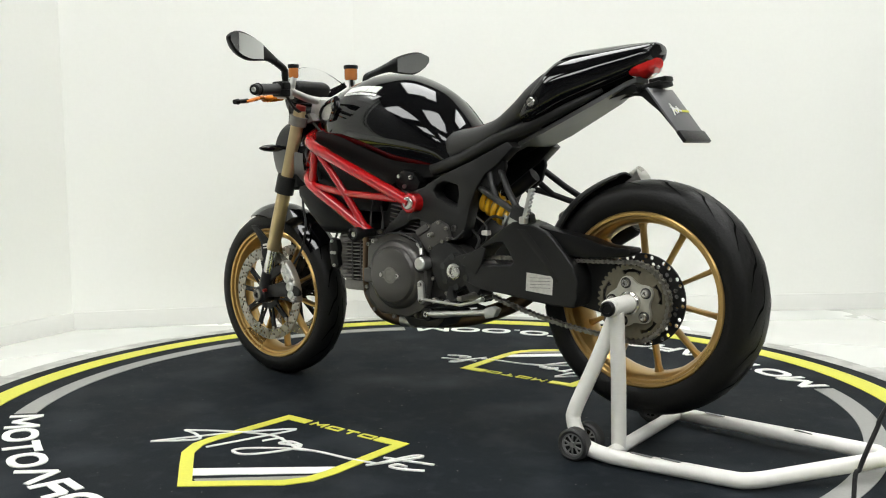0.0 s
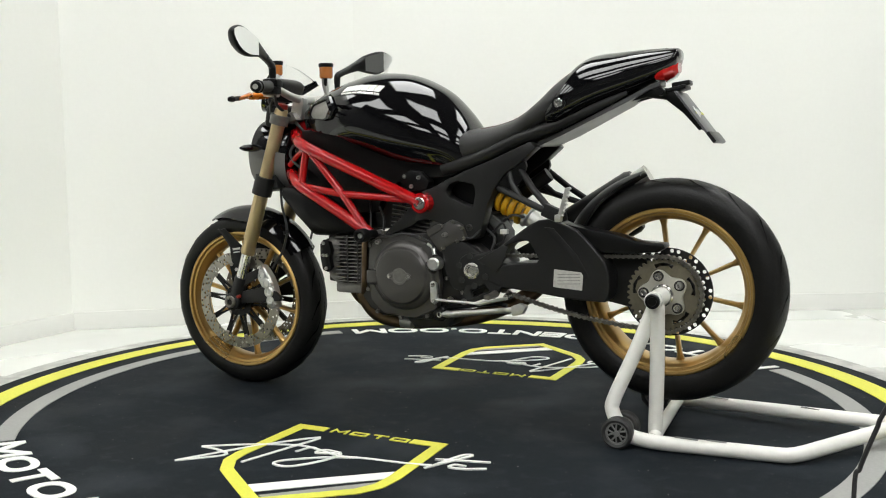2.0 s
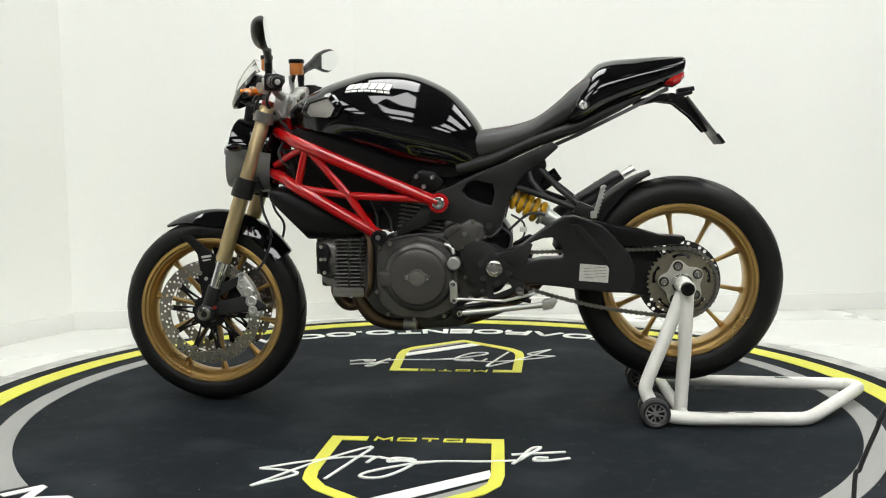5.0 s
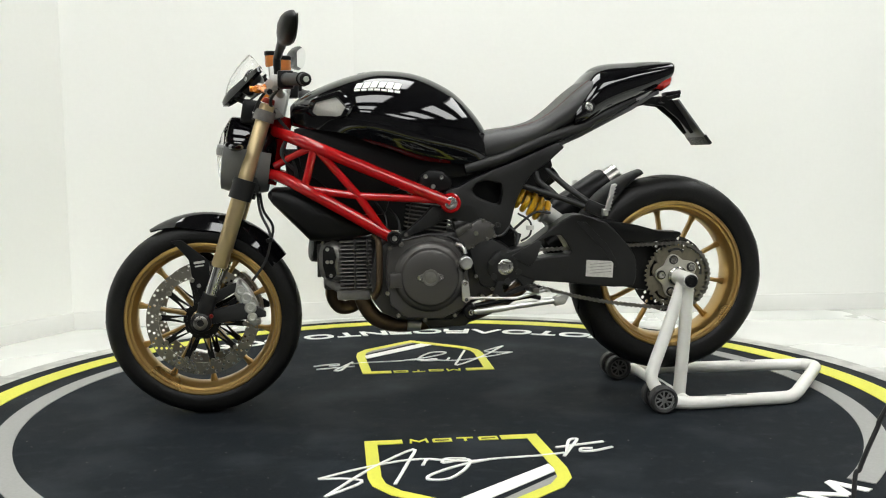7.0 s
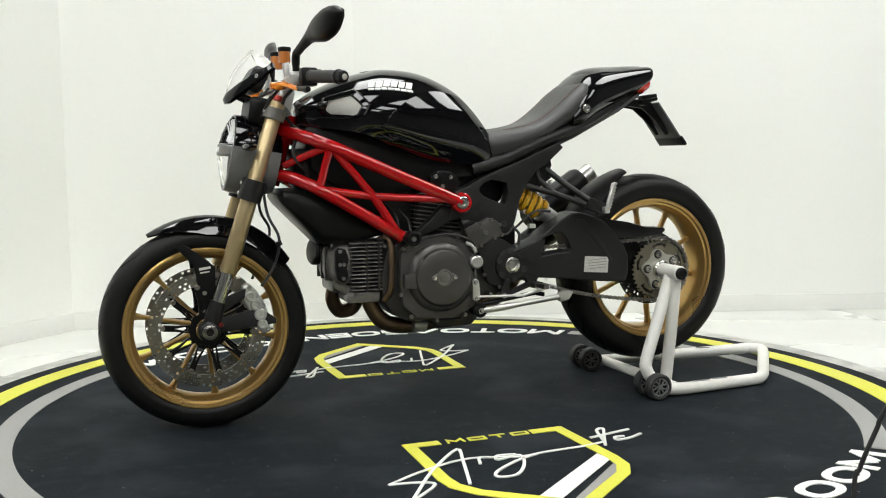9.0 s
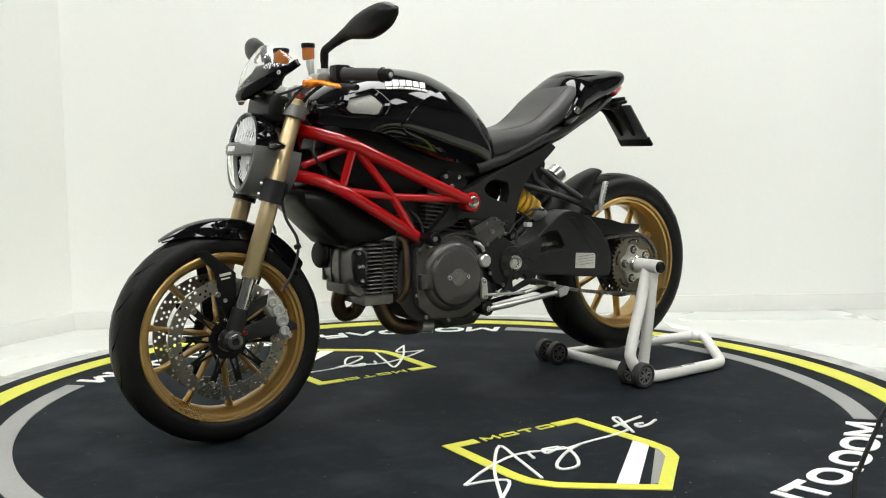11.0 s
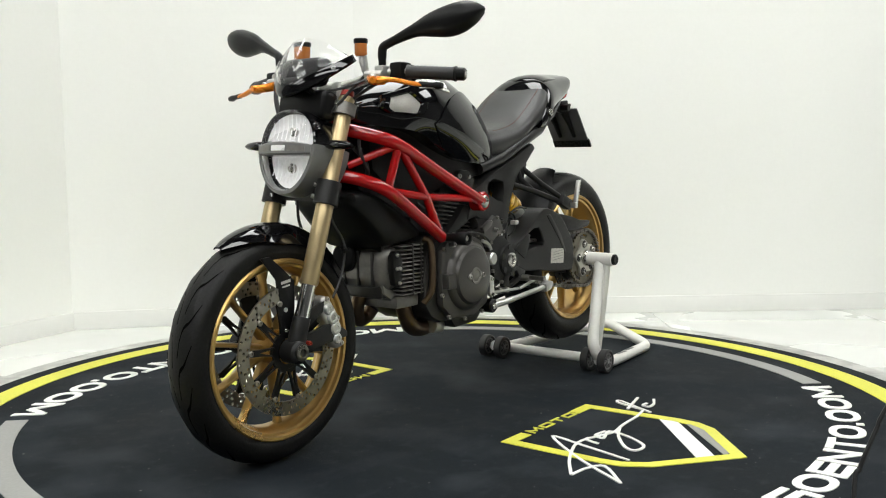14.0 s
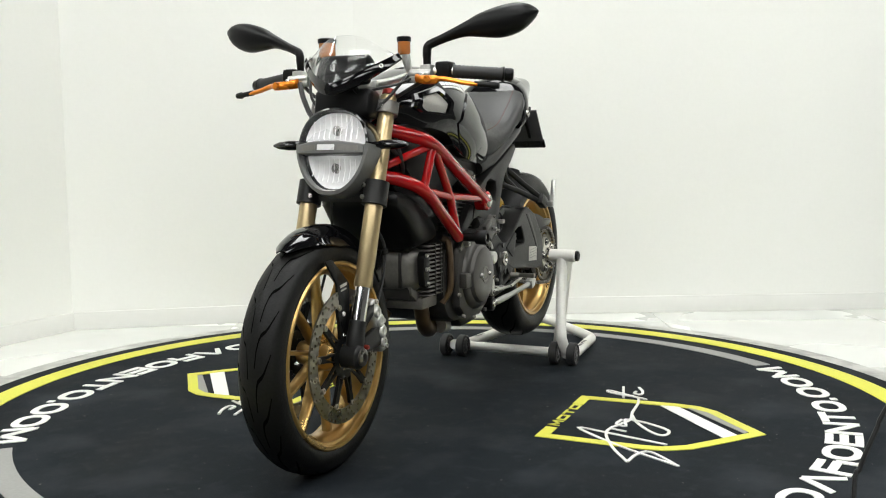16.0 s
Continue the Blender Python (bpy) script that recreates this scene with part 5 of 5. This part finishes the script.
for sgn, z0, z1 in ((1, 0.014, 1.0), (-1, -0.022, -1.0)):
    rings = []
    for sc in (0.985, 0.95, 0.75, 0.5, 0.2):
        ring = []
        for k in range(40):
            y, z = lamp_outline(k, 40, sc)
            z = max(z, z0) if sgn > 0 else min(z, z0)
            ring.append(LEAN @ Vector((0.024 + 0.028 * (1 - sc ** 2), y, z)))
        rings.append(ring)
    tmpb = bmesh.new()
    skin(tmpb, rings, caps=False)
    bmesh.ops.remove_doubles(tmpb, verts=tmpb.verts, dist=0.0004)
    merge(bm, tmpb)
lens_part = part("lens", bm, "lens", lamp, "clear ribbed lamp lens", 40)
lens_part.visible_shadow = False
def band_at(e, z, off=0.0):
    return LEAN @ Vector((0.031 + 0.024 * (1 - e * e) + off, 0.107 * e, z))


bm = bmesh.new()
rings = []
for k in range(17):
    e = -1 + k / 8
    top, low = 0.013 - 0.006 * e * e, -0.021 + 0.005 * e * e
    rings.append([band_at(e, low, -0.03), band_at(e, low, -0.003), band_at(e, low + 0.003), band_at(e, top - 0.003), band_at(e, top, -0.003), band_at(e, top, -0.03)])
skin(bm, rings)
band = part("bezel_band", bm, "bezel", lamp, "grey band between the lenses")
for e0, e1 in ((-0.86, -0.34), (-0.26, 0.26), (0.34, 0.86)):
    bm = bmesh.new()
    rings = []
    for k in range(7):
        e = e0 + (e1 - e0) * k / 6
        rings.append([band_at(e, -0.011, -0.002), band_at(e, -0.011, 0.0012), band_at(e, 0.003, 0.0012), band_at(e, 0.003, -0.002)])
    skin(bm, rings)
    part("band_window", bm, "reflector" if e0 > -0.3 and e1 < 0.3 else "fin", band, "small clear window in the band")
bm = bmesh.new()
rings = []
for k in range(25):
    a = radians(176 + 188 * k / 24)
    ring = []
    for sc, x in ((0.97, -0.112), (1.07, -0.075), (1.10, -0.020), (1.095, 0.008), (1.06, 0.026), (0.985, 0.029), (0.955, 0.016)):
        c, s_ = cos(a), sin(a)
        w = 0.111 * (1 - 0.16 * max(0, -s_)) * sc
        h = (0.098 if s_ > 0 else 0.112) * sc
        ring.append(LEAN @ Vector((x, w * math.copysign(abs(c) ** 0.85, c), h * math.copysign(abs(s_) ** 0.9, s_))))
    rings.append(ring)
skin(bm, rings)
part("bezel", bm, "bezel", lamp, "grey lower lamp surround", 40)
for s in (1, -1):
    bm = bmesh.new()
    rings = []
    for y, x, hx, hz in ((0.085, 1.322, 0.010, 0.009), (0.125, 1.328, 0.012, 0.008), (0.135, 1.33, 0.018, 0.012), (0.16, 1.332, 0.022, 0.013), (0.19, 1.333, 0.017, 0.010), (0.207, 1.334, 0.006, 0.004)):
        rings.append([(x + hx * cos(a), y * s, 0.806 + hz * sin(a)) for a in [2 * pi * k / 14 for k in range(14)]])
    skin(bm, rings)
    part("indicator", bm, "gloss", bike, "small black front indicator")

# fly screen
def cowl_low(e):
    return Vector((1.378 - 0.112 * abs(e) ** 1.6, 0.156 * e, 0.928 + 0.092 * abs(e) ** 1.7))


def cowl_high(e):
    return Vector((1.374 - 0.112 * abs(e) ** 1.7, 0.150 * e, 0.958 + 0.078 * abs(e) ** 1.5))


bm = bmesh.new()
rings = []
for k in range(21):
    e = -1 + 2 * k / 20
    a, c = cowl_low(e), cowl_high(e)
    m = a.lerp(c, 0.45) + Vector((0.006 * (1 - abs(e)), 0, 0))
    back = Vector((-0.007, 0, 0))
    rings.append([a, m, c, c + back * 0.5, m + back, a + back * 2])
skin(bm, rings)
cowl = part("fly_screen_cowl", bm, "gloss", bike, "gloss black fly screen base", 50)
bm = bmesh.new()
rings = []
for k in range(21):
    e = -1 + 2 * k / 20
    c = cowl_high(e) + Vector((0.001, 0, -0.008))
    t_ = Vector((1.300 - 0.045 * abs(e) ** 2.0, 0.132 * e, 1.082 - 0.050 * abs(e) ** 2.4))
    col = []
    for u in np.linspace(0, 1, 6):
        p = c.lerp(t_, u)
        col.append(p + Vector((0.016 * sin(pi * u) * (1 - e * e), 0.006 * e * sin(pi * u), 0)))
    rings.append(col + [q + Vector((-0.003, 0, -0.001)) for q in reversed(col)])
skin(bm, rings)
screen = part("screen", bm, "clear", cowl, "clear fly screen", 50)
screen.visible_shadow = False
for s in (1, -1):
    bolt(cowl, cowl_high(0.80 * s) + Vector((0.004, 0, -0.012)), 0.006, (0.8, 0.5 * s, 0.3), 0.004, "alu")
bm = bmesh.new()
tube(bm, [(1.29, 0.05, 0.93), (1.34, 0.05, 0.955)], 0.008, 8)
tube(bm, [(1.29, -0.05, 0.93), (1.34, -0.05, 0.955)], 0.008, 8)
block(bm, (0.05, 0.17, 0.075), pose(1.292, 0, 0.995, 0, -30), 0.022, 3)
block(bm, (0.03, 0.10, 0.03), pose(1.330, 0, 0.965, 0, -30), 0.010)
block(bm, (0.06, 0.19, 0.075), pose(1.290, 0, 0.908, 0, -10), 0.018, 3)
part("instrument", bm, "plastic", bike, "black instrument pod behind the screen")

# handlebar
bm = bmesh.new()
BAR = [(1.205, 0.0, 0.962), (1.205, 0.05, 0.962), (1.208, 0.11, 0.970), (1.203, 0.19, 0.990), (1.185, 0.25, 0.991), (1.160, 0.315, 0.987), (1.133, 0.380, 0.982)]
full = [(x, -y, z) for x, y, z in reversed(BAR[1:])] + BAR
tube(bm, catmull(full, 5), [0.0145 - 0.0035 * min(1, abs(p[1]) / 0.2) for p in catmull(full, 5)], 14)
bar = part("handlebar", bm, "alu", bike, "silver tapered handlebar")
for y in (-0.045, 0.045):
    bm = bmesh.new()
    block(bm, (0.045, 0.032, 0.075), pose(1.212, y, 0.935, 0, -14), 0.008)
    part("riser", bm, "alu", bar, "cast silver bar riser")
for s in (1, -1):
    bm = bmesh.new()
    g = [Vector((1.178, 0.262 * s, 0.991)), Vector((1.133, 0.380 * s, 0.982))]
    pts = [g[0].lerp(g[1], u) for u in np.linspace(0, 1, 25)]
    tube(bm, pts, [0.0185 if k in (0, 24) else 0.0160 + 0.0012 * (k % 2) for k in range(25)], 16)
    grip = part("grip", bm, "rubber", bar, "ribbed black rubber grip", 60)
    bm = bmesh.new()
    d = (g[1] - g[0]).normalized()
    tube(bm, [g[1] + d * a for a in (0, 0.004, 0.006, 0.024, 0.028)], [0.0195, 0.0195, 0.0165, 0.0165, 0.013], 18)
    end = part("bar_end", bm, "plastic", bar, "black bar end weight")
    bolt(end, g[1] + d * 0.029, 0.008, d, 0.004, "alu")
    bm = bmesh.new()
    block(bm, (0.046, 0.042, 0.050), pose(1.182, 0.243 * s, 0.991), 0.009)
    block(bm, (0.02, 0.03, 0.022), pose(1.158, 0.247 * s, 1.000), 0.005)
    part("switch_pod", bm, "plastic", bar, "black switch housing")
    bm = bmesh.new()
    block(bm, (0.040, 0.030, 0.036), pose(1.205, 0.205 * s, 0.990), 0.006)
    tube(bm, [(1.225, 0.165 * s, 0.985), (1.228, 0.225 * s, 0.982)], 0.012, 12)
    tube(bm, [(1.222, 0.16 * s, 0.99), (1.226, 0.150 * s, 1.02), (1.226, 0.148 * s, 1.04)], 0.008, 10)
    block(bm, (0.014, 0.016, 0.05), pose(1.224, 0.156 * s, 1.018, 8 * s), 0.004)
    block(bm, (0.03, 0.05, 0.016), pose(1.222, 0.19 * s, 0.972), 0.004)
    master = part("master_cylinder", bm, "alu", bar, "silver master cylinder")
    bm = bmesh.new()
    L = [(1.240, 0.190, 0.972), (1.258, 0.215, 0.967), (1.262, 0.245, 0.965), (1.248, 0.270, 0.967), (1.236, 0.315, 0.957), (1.228, 0.352, 0.951)]
    pts = catmull([(x, y * s, z) for x, y, z in L], 4)
    rings = []
    for k, p in enumerate(pts):
        u = k / len(pts)
        w = 0.0150 - 0.007 * u
        h = (0.0125 if u < 0.45 else 0.0085) - 0.003 * u
        rings.append([(p[0] + w * cos(a), p[1], p[2] + h * sin(a)) for a in [2 * pi * q / 10 for q in range(10)]])
    skin(bm, rings)
    lever = part("lever", bm, "orange", bar, "orange anodised lever")
    bm = bmesh.new()
    tube(bm, [(1.230, 0.342 * s, 0.953), (1.224, 0.380 * s, 0.949), (1.220, 0.388 * s, 0.948), (1.218, 0.404 * s, 0.947)], [0.0075, 0.0065, 0.0095, 0.0075], 10)
    part("lever_tip", bm, "plastic", lever, "black lever tip")
    bolt(lever, (1.255, 0.212 * s, 0.981), 0.008, (0, 0, 1), 0.006, "steel")
    bm = bmesh.new()
    tube(bm, [(1.262, 0.232 * s, 0.966), (1.282, 0.236 * s, 0.966)], 0.0085, 14)
    part("adjuster", bm, "orange", lever, "round orange lever adjuster")
    place = (1.227, 0.148, 1.040) if s > 0 else (1.200, -0.122, 1.045)
    r, h = (0.0165, 0.026) if s > 0 else (0.0225, 0.032)
    bm = bmesh.new()
    lathe(bm, [(-0.006, r * 0.8), (0.0, r), (h, r)], place, (0, 0, 1), 24)
    cup = part("reservoir", bm, "fluid", bar, "amber fluid reservoir")
    bm = bmesh.new()
    lathe(bm, [(h, r * 1.05), (h + 0.003, r * 1.12), (h + 0.011, r * 1.12), (h + 0.013, r), (h + 0.013, 0)], place, (0, 0, 1), 24)
    part("reservoir_lid", bm, "plastic", cup, "black reservoir lid")
    if s < 0:
        bm = bmesh.new()
        tube(bm, [(1.222, -0.15, 1.02), (1.21, -0.135, 1.045), (1.20, -0.122, 1.044)], 0.006, 8)
        part("reservoir_stem", bm, "plastic", cup)
    # mirror
    bm = bmesh.new()
    arm = catmull([(1.206, 0.203 * s, 1.000), (1.207, 0.203 * s, 1.034), (1.206, 0.206 * s, 1.054), (1.201, 0.222 * s, 1.064), (1.192, 0.262 * s, 1.080)], 5)
    tube(bm, arm, [0.011, 0.010, 0.010, 0.010, 0.011] + [0.0115] * (len(arm) - 6) + [0.013], 12)
    stem = part("mirror", bm, "plastic", bar, "black bar-mounted mirror")
    bm = bmesh.new()
    rings, face = [], []
    MS = [(0.212, 0.010, 1.060, 1.202), (0.258, 0.0135, 1.079, 1.190), (0.300, 0.0190, 1.0945, 1.180), (0.337, 0.0300, 1.103, 1.172), (0.386, 0.0395, 1.109, 1.163), (0.424, 0.0385, 1.1160, 1.156), (0.453, 0.0285, 1.1225, 1.151), (0.472, 0.0125, 1.129, 1.148), (0.480, 0.003, 1.131, 1.147)]
    fine = catmull(MS, 4)
    for y, h, zc, x in fine:
        n = 20
        ring = []
        for q in range(n):
            a = 2 * pi * q / n
            c, s_ = cos(a), sin(a)
            dx = 0.036 * c * (h / 0.043) ** 0.7 if c > 0 else 0.009 * c * min(1.0, h / 0.03) ** 0.3
            ring.append((x + dx, y * s, zc + h * math.copysign(abs(s_) ** 0.8, s_)))
        rings.append(ring)
    skin(bm, rings)
    shell = part("mirror_shell", bm, "plastic", stem, "black teardrop mirror housing", 60)
    bm = bmesh.new()
    skin(bm, [[(x - 0.0095, y * s, zc + h * 0.84 * e) for e in (-1, -0.5, 0, 0.5, 1)] for y, h, zc, x in fine[11:-3]], loop=False, caps=False)
    part("mirror_glass", bm, "mirror", stem, "silver mirror glass")

# hoses and cables
HOSES = [
    ([(1.225, 0.16, 0.985), (1.27, 0.13, 0.93), (1.29, 0.075, 0.86), (1.285, 0.06, 0.74), (1.275, 0.07, 0.62), (1.245, 0.09, 0.545), (1.26, 0.095, 0.47), (1.30, 0.10, 0.41)], 0.0042),
    ([(1.225, -0.16, 0.985), (1.27, -0.13, 0.93), (1.29, -0.075, 0.86), (1.285, -0.06, 0.74), (1.275, -0.07, 0.62), (1.245, -0.09, 0.545), (1.30, -0.10, 0.41)], 0.0042),
    ([(1.19, 0.22, 0.985), (1.23, 0.15, 0.94), (1.22, 0.08, 0.90), (1.18, 0.06, 0.85)], 0.005),
    ([(1.19, -0.22, 0.985), (1.23, -0.15, 0.94), (1.22, -0.08, 0.90), (1.18, -0.06, 0.85)], 0.005),
    ([(1.20, 0.09, 0.80), (1.17, 0.11, 0.755), (1.16, 0.10, 0.70)], 0.006),
    ([(0.53, 0.10, 0.56), (0.50, 0.11, 0.535), (0.505, 0.12, 0.50)], 0.0045),
    ([(0.89, 0.10, 0.62), (0.865, 0.12, 0.585), (0.86, 0.13, 0.55)], 0.004),
    ([(0.86, 0.165, 0.528), (0.76, 0.168, 0.545), (0.68, 0.168, 0.52), (0.672, 0.168, 0.48)], 0.0035),
    ([(0.40, 0.13, 0.60), (0.45, 0.12, 0.60), (0.52, 0.10, 0.54)], 0.004),
    ([(0.50, 0.12, 0.60), (0.463, 0.125, 0.575), (0.463, 0.125, 0.535), (0.49, 0.12, 0.515)], 0.003),
    ([(1.19, 0.10, 0.83), (1.205, 0.12, 0.79), (1.19, 0.12, 0.76), (1.165, 0.11, 0.735)], 0.005),
    ([(0.93, 0.09, 0.64), (0.905, 0.13, 0.60), (0.90, 0.14, 0.56)], 0.0035),
    ([(0.60, 0.14, 0.545), (0.56, 0.15, 0.535), (0.53, 0.14, 0.56)], 0.0035),
    ([(1.30, 0.07, 0.94), (1.27, 0.14, 0.955), (1.235, 0.17, 0.972)], 0.0035),
    ([(1.29, -0.07, 0.87), (1.287, -0.115, 0.875), (1.268, -0.155, 0.925), (1.24, -0.185, 0.972)], 0.007),
]
for pts, r in HOSES:
    bm = bmesh.new()
    tube(bm, catmull(pts, 6), r, 8)
    part("hose", bm, "cable", bike, "black rubber hose")
bm = bmesh.new()
lathe(bm, [(-0.006, 0.010), (0.006, 0.010)], (1.247, 0.092, 0.53), (0.3, 0, 1), 10)
part("hose_clip", bm, "plastic", bike)

# foot controls and side stand
for s in (1, -1):
    bm = bmesh.new()
    plate(bm, [(0.57, 0.40), (0.50, 0.43), (0.455, 0.47), (0.435, 0.465), (0.45, 0.41), (0.47, 0.375), (0.56, 0.345), (0.585, 0.36)], *sorted((s * 0.145, s * 0.165)), holes=[[(0.555, 0.385), (0.51, 0.405), (0.495, 0.385), (0.55, 0.362)]], bevel=0.005)
    hanger = part("peg_hanger", bm, "matt", bike, "black rider peg hanger")
    bm = bmesh.new()
    plate(bm, [(0.53, 0.475), (0.45, 0.52), (0.435, 0.515), (0.45, 0.47), (0.47, 0.44)], *sorted((s * 0.162, s * 0.170)), bevel=0.002)
    part("heel_guard", bm, "matt", hanger, "black heel guard")
    bm = bmesh.new()
    tube(bm, [(0.478, 0.155 * s, 0.378), (0.472, 0.19 * s, 0.378)], 0.011, 10)
    block(bm, (0.019, 0.060, 0.014), pose(0.470, 0.215 * s, 0.379), 0.004)
    part("foot_peg", bm, "chain", hanger, "knurled dark steel foot peg")
bm = bmesh.new()
tube(bm, [(0.668, 0.172, 0.352), (0.52, 0.175, 0.348)], 0.0045, 8)
tube(bm, [(0.52, 0.18, 0.348), (0.43, 0.19, 0.372), (0.425, 0.215, 0.374)], 0.005, 10)
rod = part("shift_lever", bm, "alu", bike, "silver shift linkage")
bm = bmesh.new()
plate(bm, [(0.682, 0.402), (0.672, 0.408), (0.66, 0.40), (0.655, 0.345), (0.668, 0.336), (0.68, 0.345)], 0.165, 0.176, bevel=0.003)
part("shift_arm", bm, "alu", rod, "silver shift arm")
bolt(rod, (0.671, 0.178, 0.396), 0.007)
bolt(rod, (0.668, 0.178, 0.348), 0.006)
bm = bmesh.new()
tube(bm, catmull([(0.650, 0.161, 0.308), (0.60, 0.172, 0.313), (0.50, 0.190, 0.328), (0.40, 0.202, 0.342)], 5), [0.0105] * 8 + [0.0085] * 8, 12)
plate(bm, [(0.405, 0.325), (0.375, 0.332), (0.362, 0.356), (0.385, 0.362), (0.41, 0.352)], 0.19, 0.215, bevel=0.004)
kick = part("side_stand", bm, "alu", bike, "folded silver side stand")
bm = bmesh.new()
lathe(bm, [(-0.03, 0.022), (0.012, 0.022), (0.016, 0.018)], (0.652, 0.155, 0.308), seg=20)
part("stand_pivot", bm, "plastic", kick)
bolt(kick, (0.652, 0.172, 0.308), 0.010)
bm = bmesh.new()
tube(bm, [(0.64, 0.15, 0.325), (0.47, 0.165, 0.352), (0.44, 0.165, 0.345)], 0.007, 8)
part("stand_spring", bm, "plastic", kick)


# ---- paddock stand ----
stand = thing("paddock_stand", "white tubular paddock stand under the rear axle", "paddock stand")
bm = bmesh.new()
lathe(bm, [(0, 0.0235), (0.098, 0.0235), (0.100, 0.021), (0.100, 0.01)], (0.0, 0.150, 0.397), seg=24)
socket = part("axle_socket", bm, "stand", stand)
bm = bmesh.new()
lathe(bm, [(0.098, 0.0195), (0.108, 0.0195), (0.111, 0.016), (0.111, 0.012), (0.108, 0.011), (0.108, 0)], (0.0, 0.150, 0.397), seg=20)
part("end_cap", bm, "plastic", socket, "black end cap")
bm = bmesh.new()
lathe(bm, [(-0.04, 0.016), (0.004, 0.016)], (0.0, 0.150, 0.397), seg=16)
part("axle_pin", bm, "steel", stand)
RUNS = [
    catmull([(0.004, 0.196, 0.385), (0.055, 0.210, 0.25), (0.106, 0.226, 0.125), (0.108, 0.232, 0.09), (0.088, 0.238, 0.055)], 6),
    [(-0.004, 0.216, 0.385), (-0.002, 0.198, 0.21), (0.005, 0.180, 0.03)],
    catmull([(0.088, 0.236, 0.045), (0.05, 0.244, 0.030), (-0.02, 0.242, 0.022), (-0.18, 0.232, 0.022), (-0.31, 0.224, 0.022), (-0.345, 0.215, 0.023), (-0.375, 0.190, 0.026), (-0.40, 0.160, 0.029), (-0.52, 0.010, 0.043), (-0.545, -0.022, 0.046), (-0.568, -0.062, 0.048), (-0.548, -0.098, 0.048), (-0.50, -0.112, 0.046), (0.0, -0.205, 0.028), (0.05, -0.215, 0.032), (0.085, -0.212, 0.045)], 5),
    [(0.0, 0.235, 0.026), (0.022, -0.205, 0.03)],
]
for pts in RUNS:
    bm = bmesh.new()
    tube(bm, pts, 0.0195 if len(pts) > 2 else 0.017, 14)
    part("tube", bm, "stand", stand)
for y, xx in ((0.264, 0.086), (0.196, 0.086), (-0.175, 0.088), (-0.243, 0.088)):
    bm = bmesh.new()
    lathe(bm, [(-0.013, 0.030), (-0.016, 0.036), (-0.012, 0.042), (0.012, 0.042), (0.016, 0.036), (0.013, 0.030)], (xx, y, 0.0425), seg=32, caps=False)
    w = part("caster", bm, "rubber", stand, "small black caster wheel")
    bm = bmesh.new()
    lathe(bm, [(-0.012, 0.030), (0.012, 0.030), (0.012, 0.026), (0.008, 0.025), (-0.008, 0.025), (-0.012, 0.026)], (xx, y, 0.0425), seg=28, close=True)
    lathe(bm, [(-0.014, 0.008), (0.014, 0.008)], (xx, y, 0.0425), seg=14)
    for k in range(5):
        a = 2 * pi * k / 5
        for q in (-0.3, 0.3):
            for e in (-0.009, 0.009):
                tube(bm, [(xx + 0.007 * cos(a), y + e, 0.0425 + 0.007 * sin(a)), (xx + 0.027 * cos(a + q), y + e, 0.0425 + 0.027 * sin(a + q))], 0.0026, 6)
    part("caster_hub", bm, "bezel", w, "star-shaped grey hub")
    bm = bmesh.new()
    lathe(bm, [(-0.008, 0.026), (0.008, 0.026)], (xx, y, 0.0425), seg=24)
    part("caster_core", bm, "plastic", w)
for x, y, w_, a, mt in ((-0.09, 0.2415, 0.06, -3, "bezel"), (-0.165, 0.2355, 0.05, -3, "bezel"), (-0.10, -0.180, 0.06, 10.5, "bezel"), (-0.36, -0.132, 0.05, 10.5, "plastic")):
    bm = bmesh.new()
    z = 0.022 + (0.0195 if y > 0 else 0.0215 + (-x) * 0.03) + 0.0005
    block(bm, (w_, 0.010, 0.0012), pose(x, y, z + (0.004 if y < 0 else 0), 0, 0, -a if y < 0 else -a * -1), 0)
    part("bar_mark", bm, mt, stand)


# ---- cable hanging near the lens ----
bm = bmesh.new()
line = catmull([(0.97, -1.70, -0.004), (0.95, -1.71, 0.40), (0.86, -1.73, 0.62), (0.72, -1.745, 0.63), (0.640, -1.75, 0.535), (0.586, -1.75, 0.439), (0.577, -1.75, 0.417), (0.566, -1.75, 0.390), (0.556, -1.75, 0.362), (0.547, -1.755, 0.331), (0.53, -1.80, 0.12), (0.52, -1.87, -0.003)], 8)
tube(bm, line, 0.0032, 8)
tagged(part("cable", bm, "cable"), "thin black cable looped up from the floor", "cable")


def motions():
    times = [0.5 * k for k in range(33)]
    rows = [(t, turn(t)) for t in times]
    for moving in (table, bike, stand):
        walk(moving, rows)


motions()
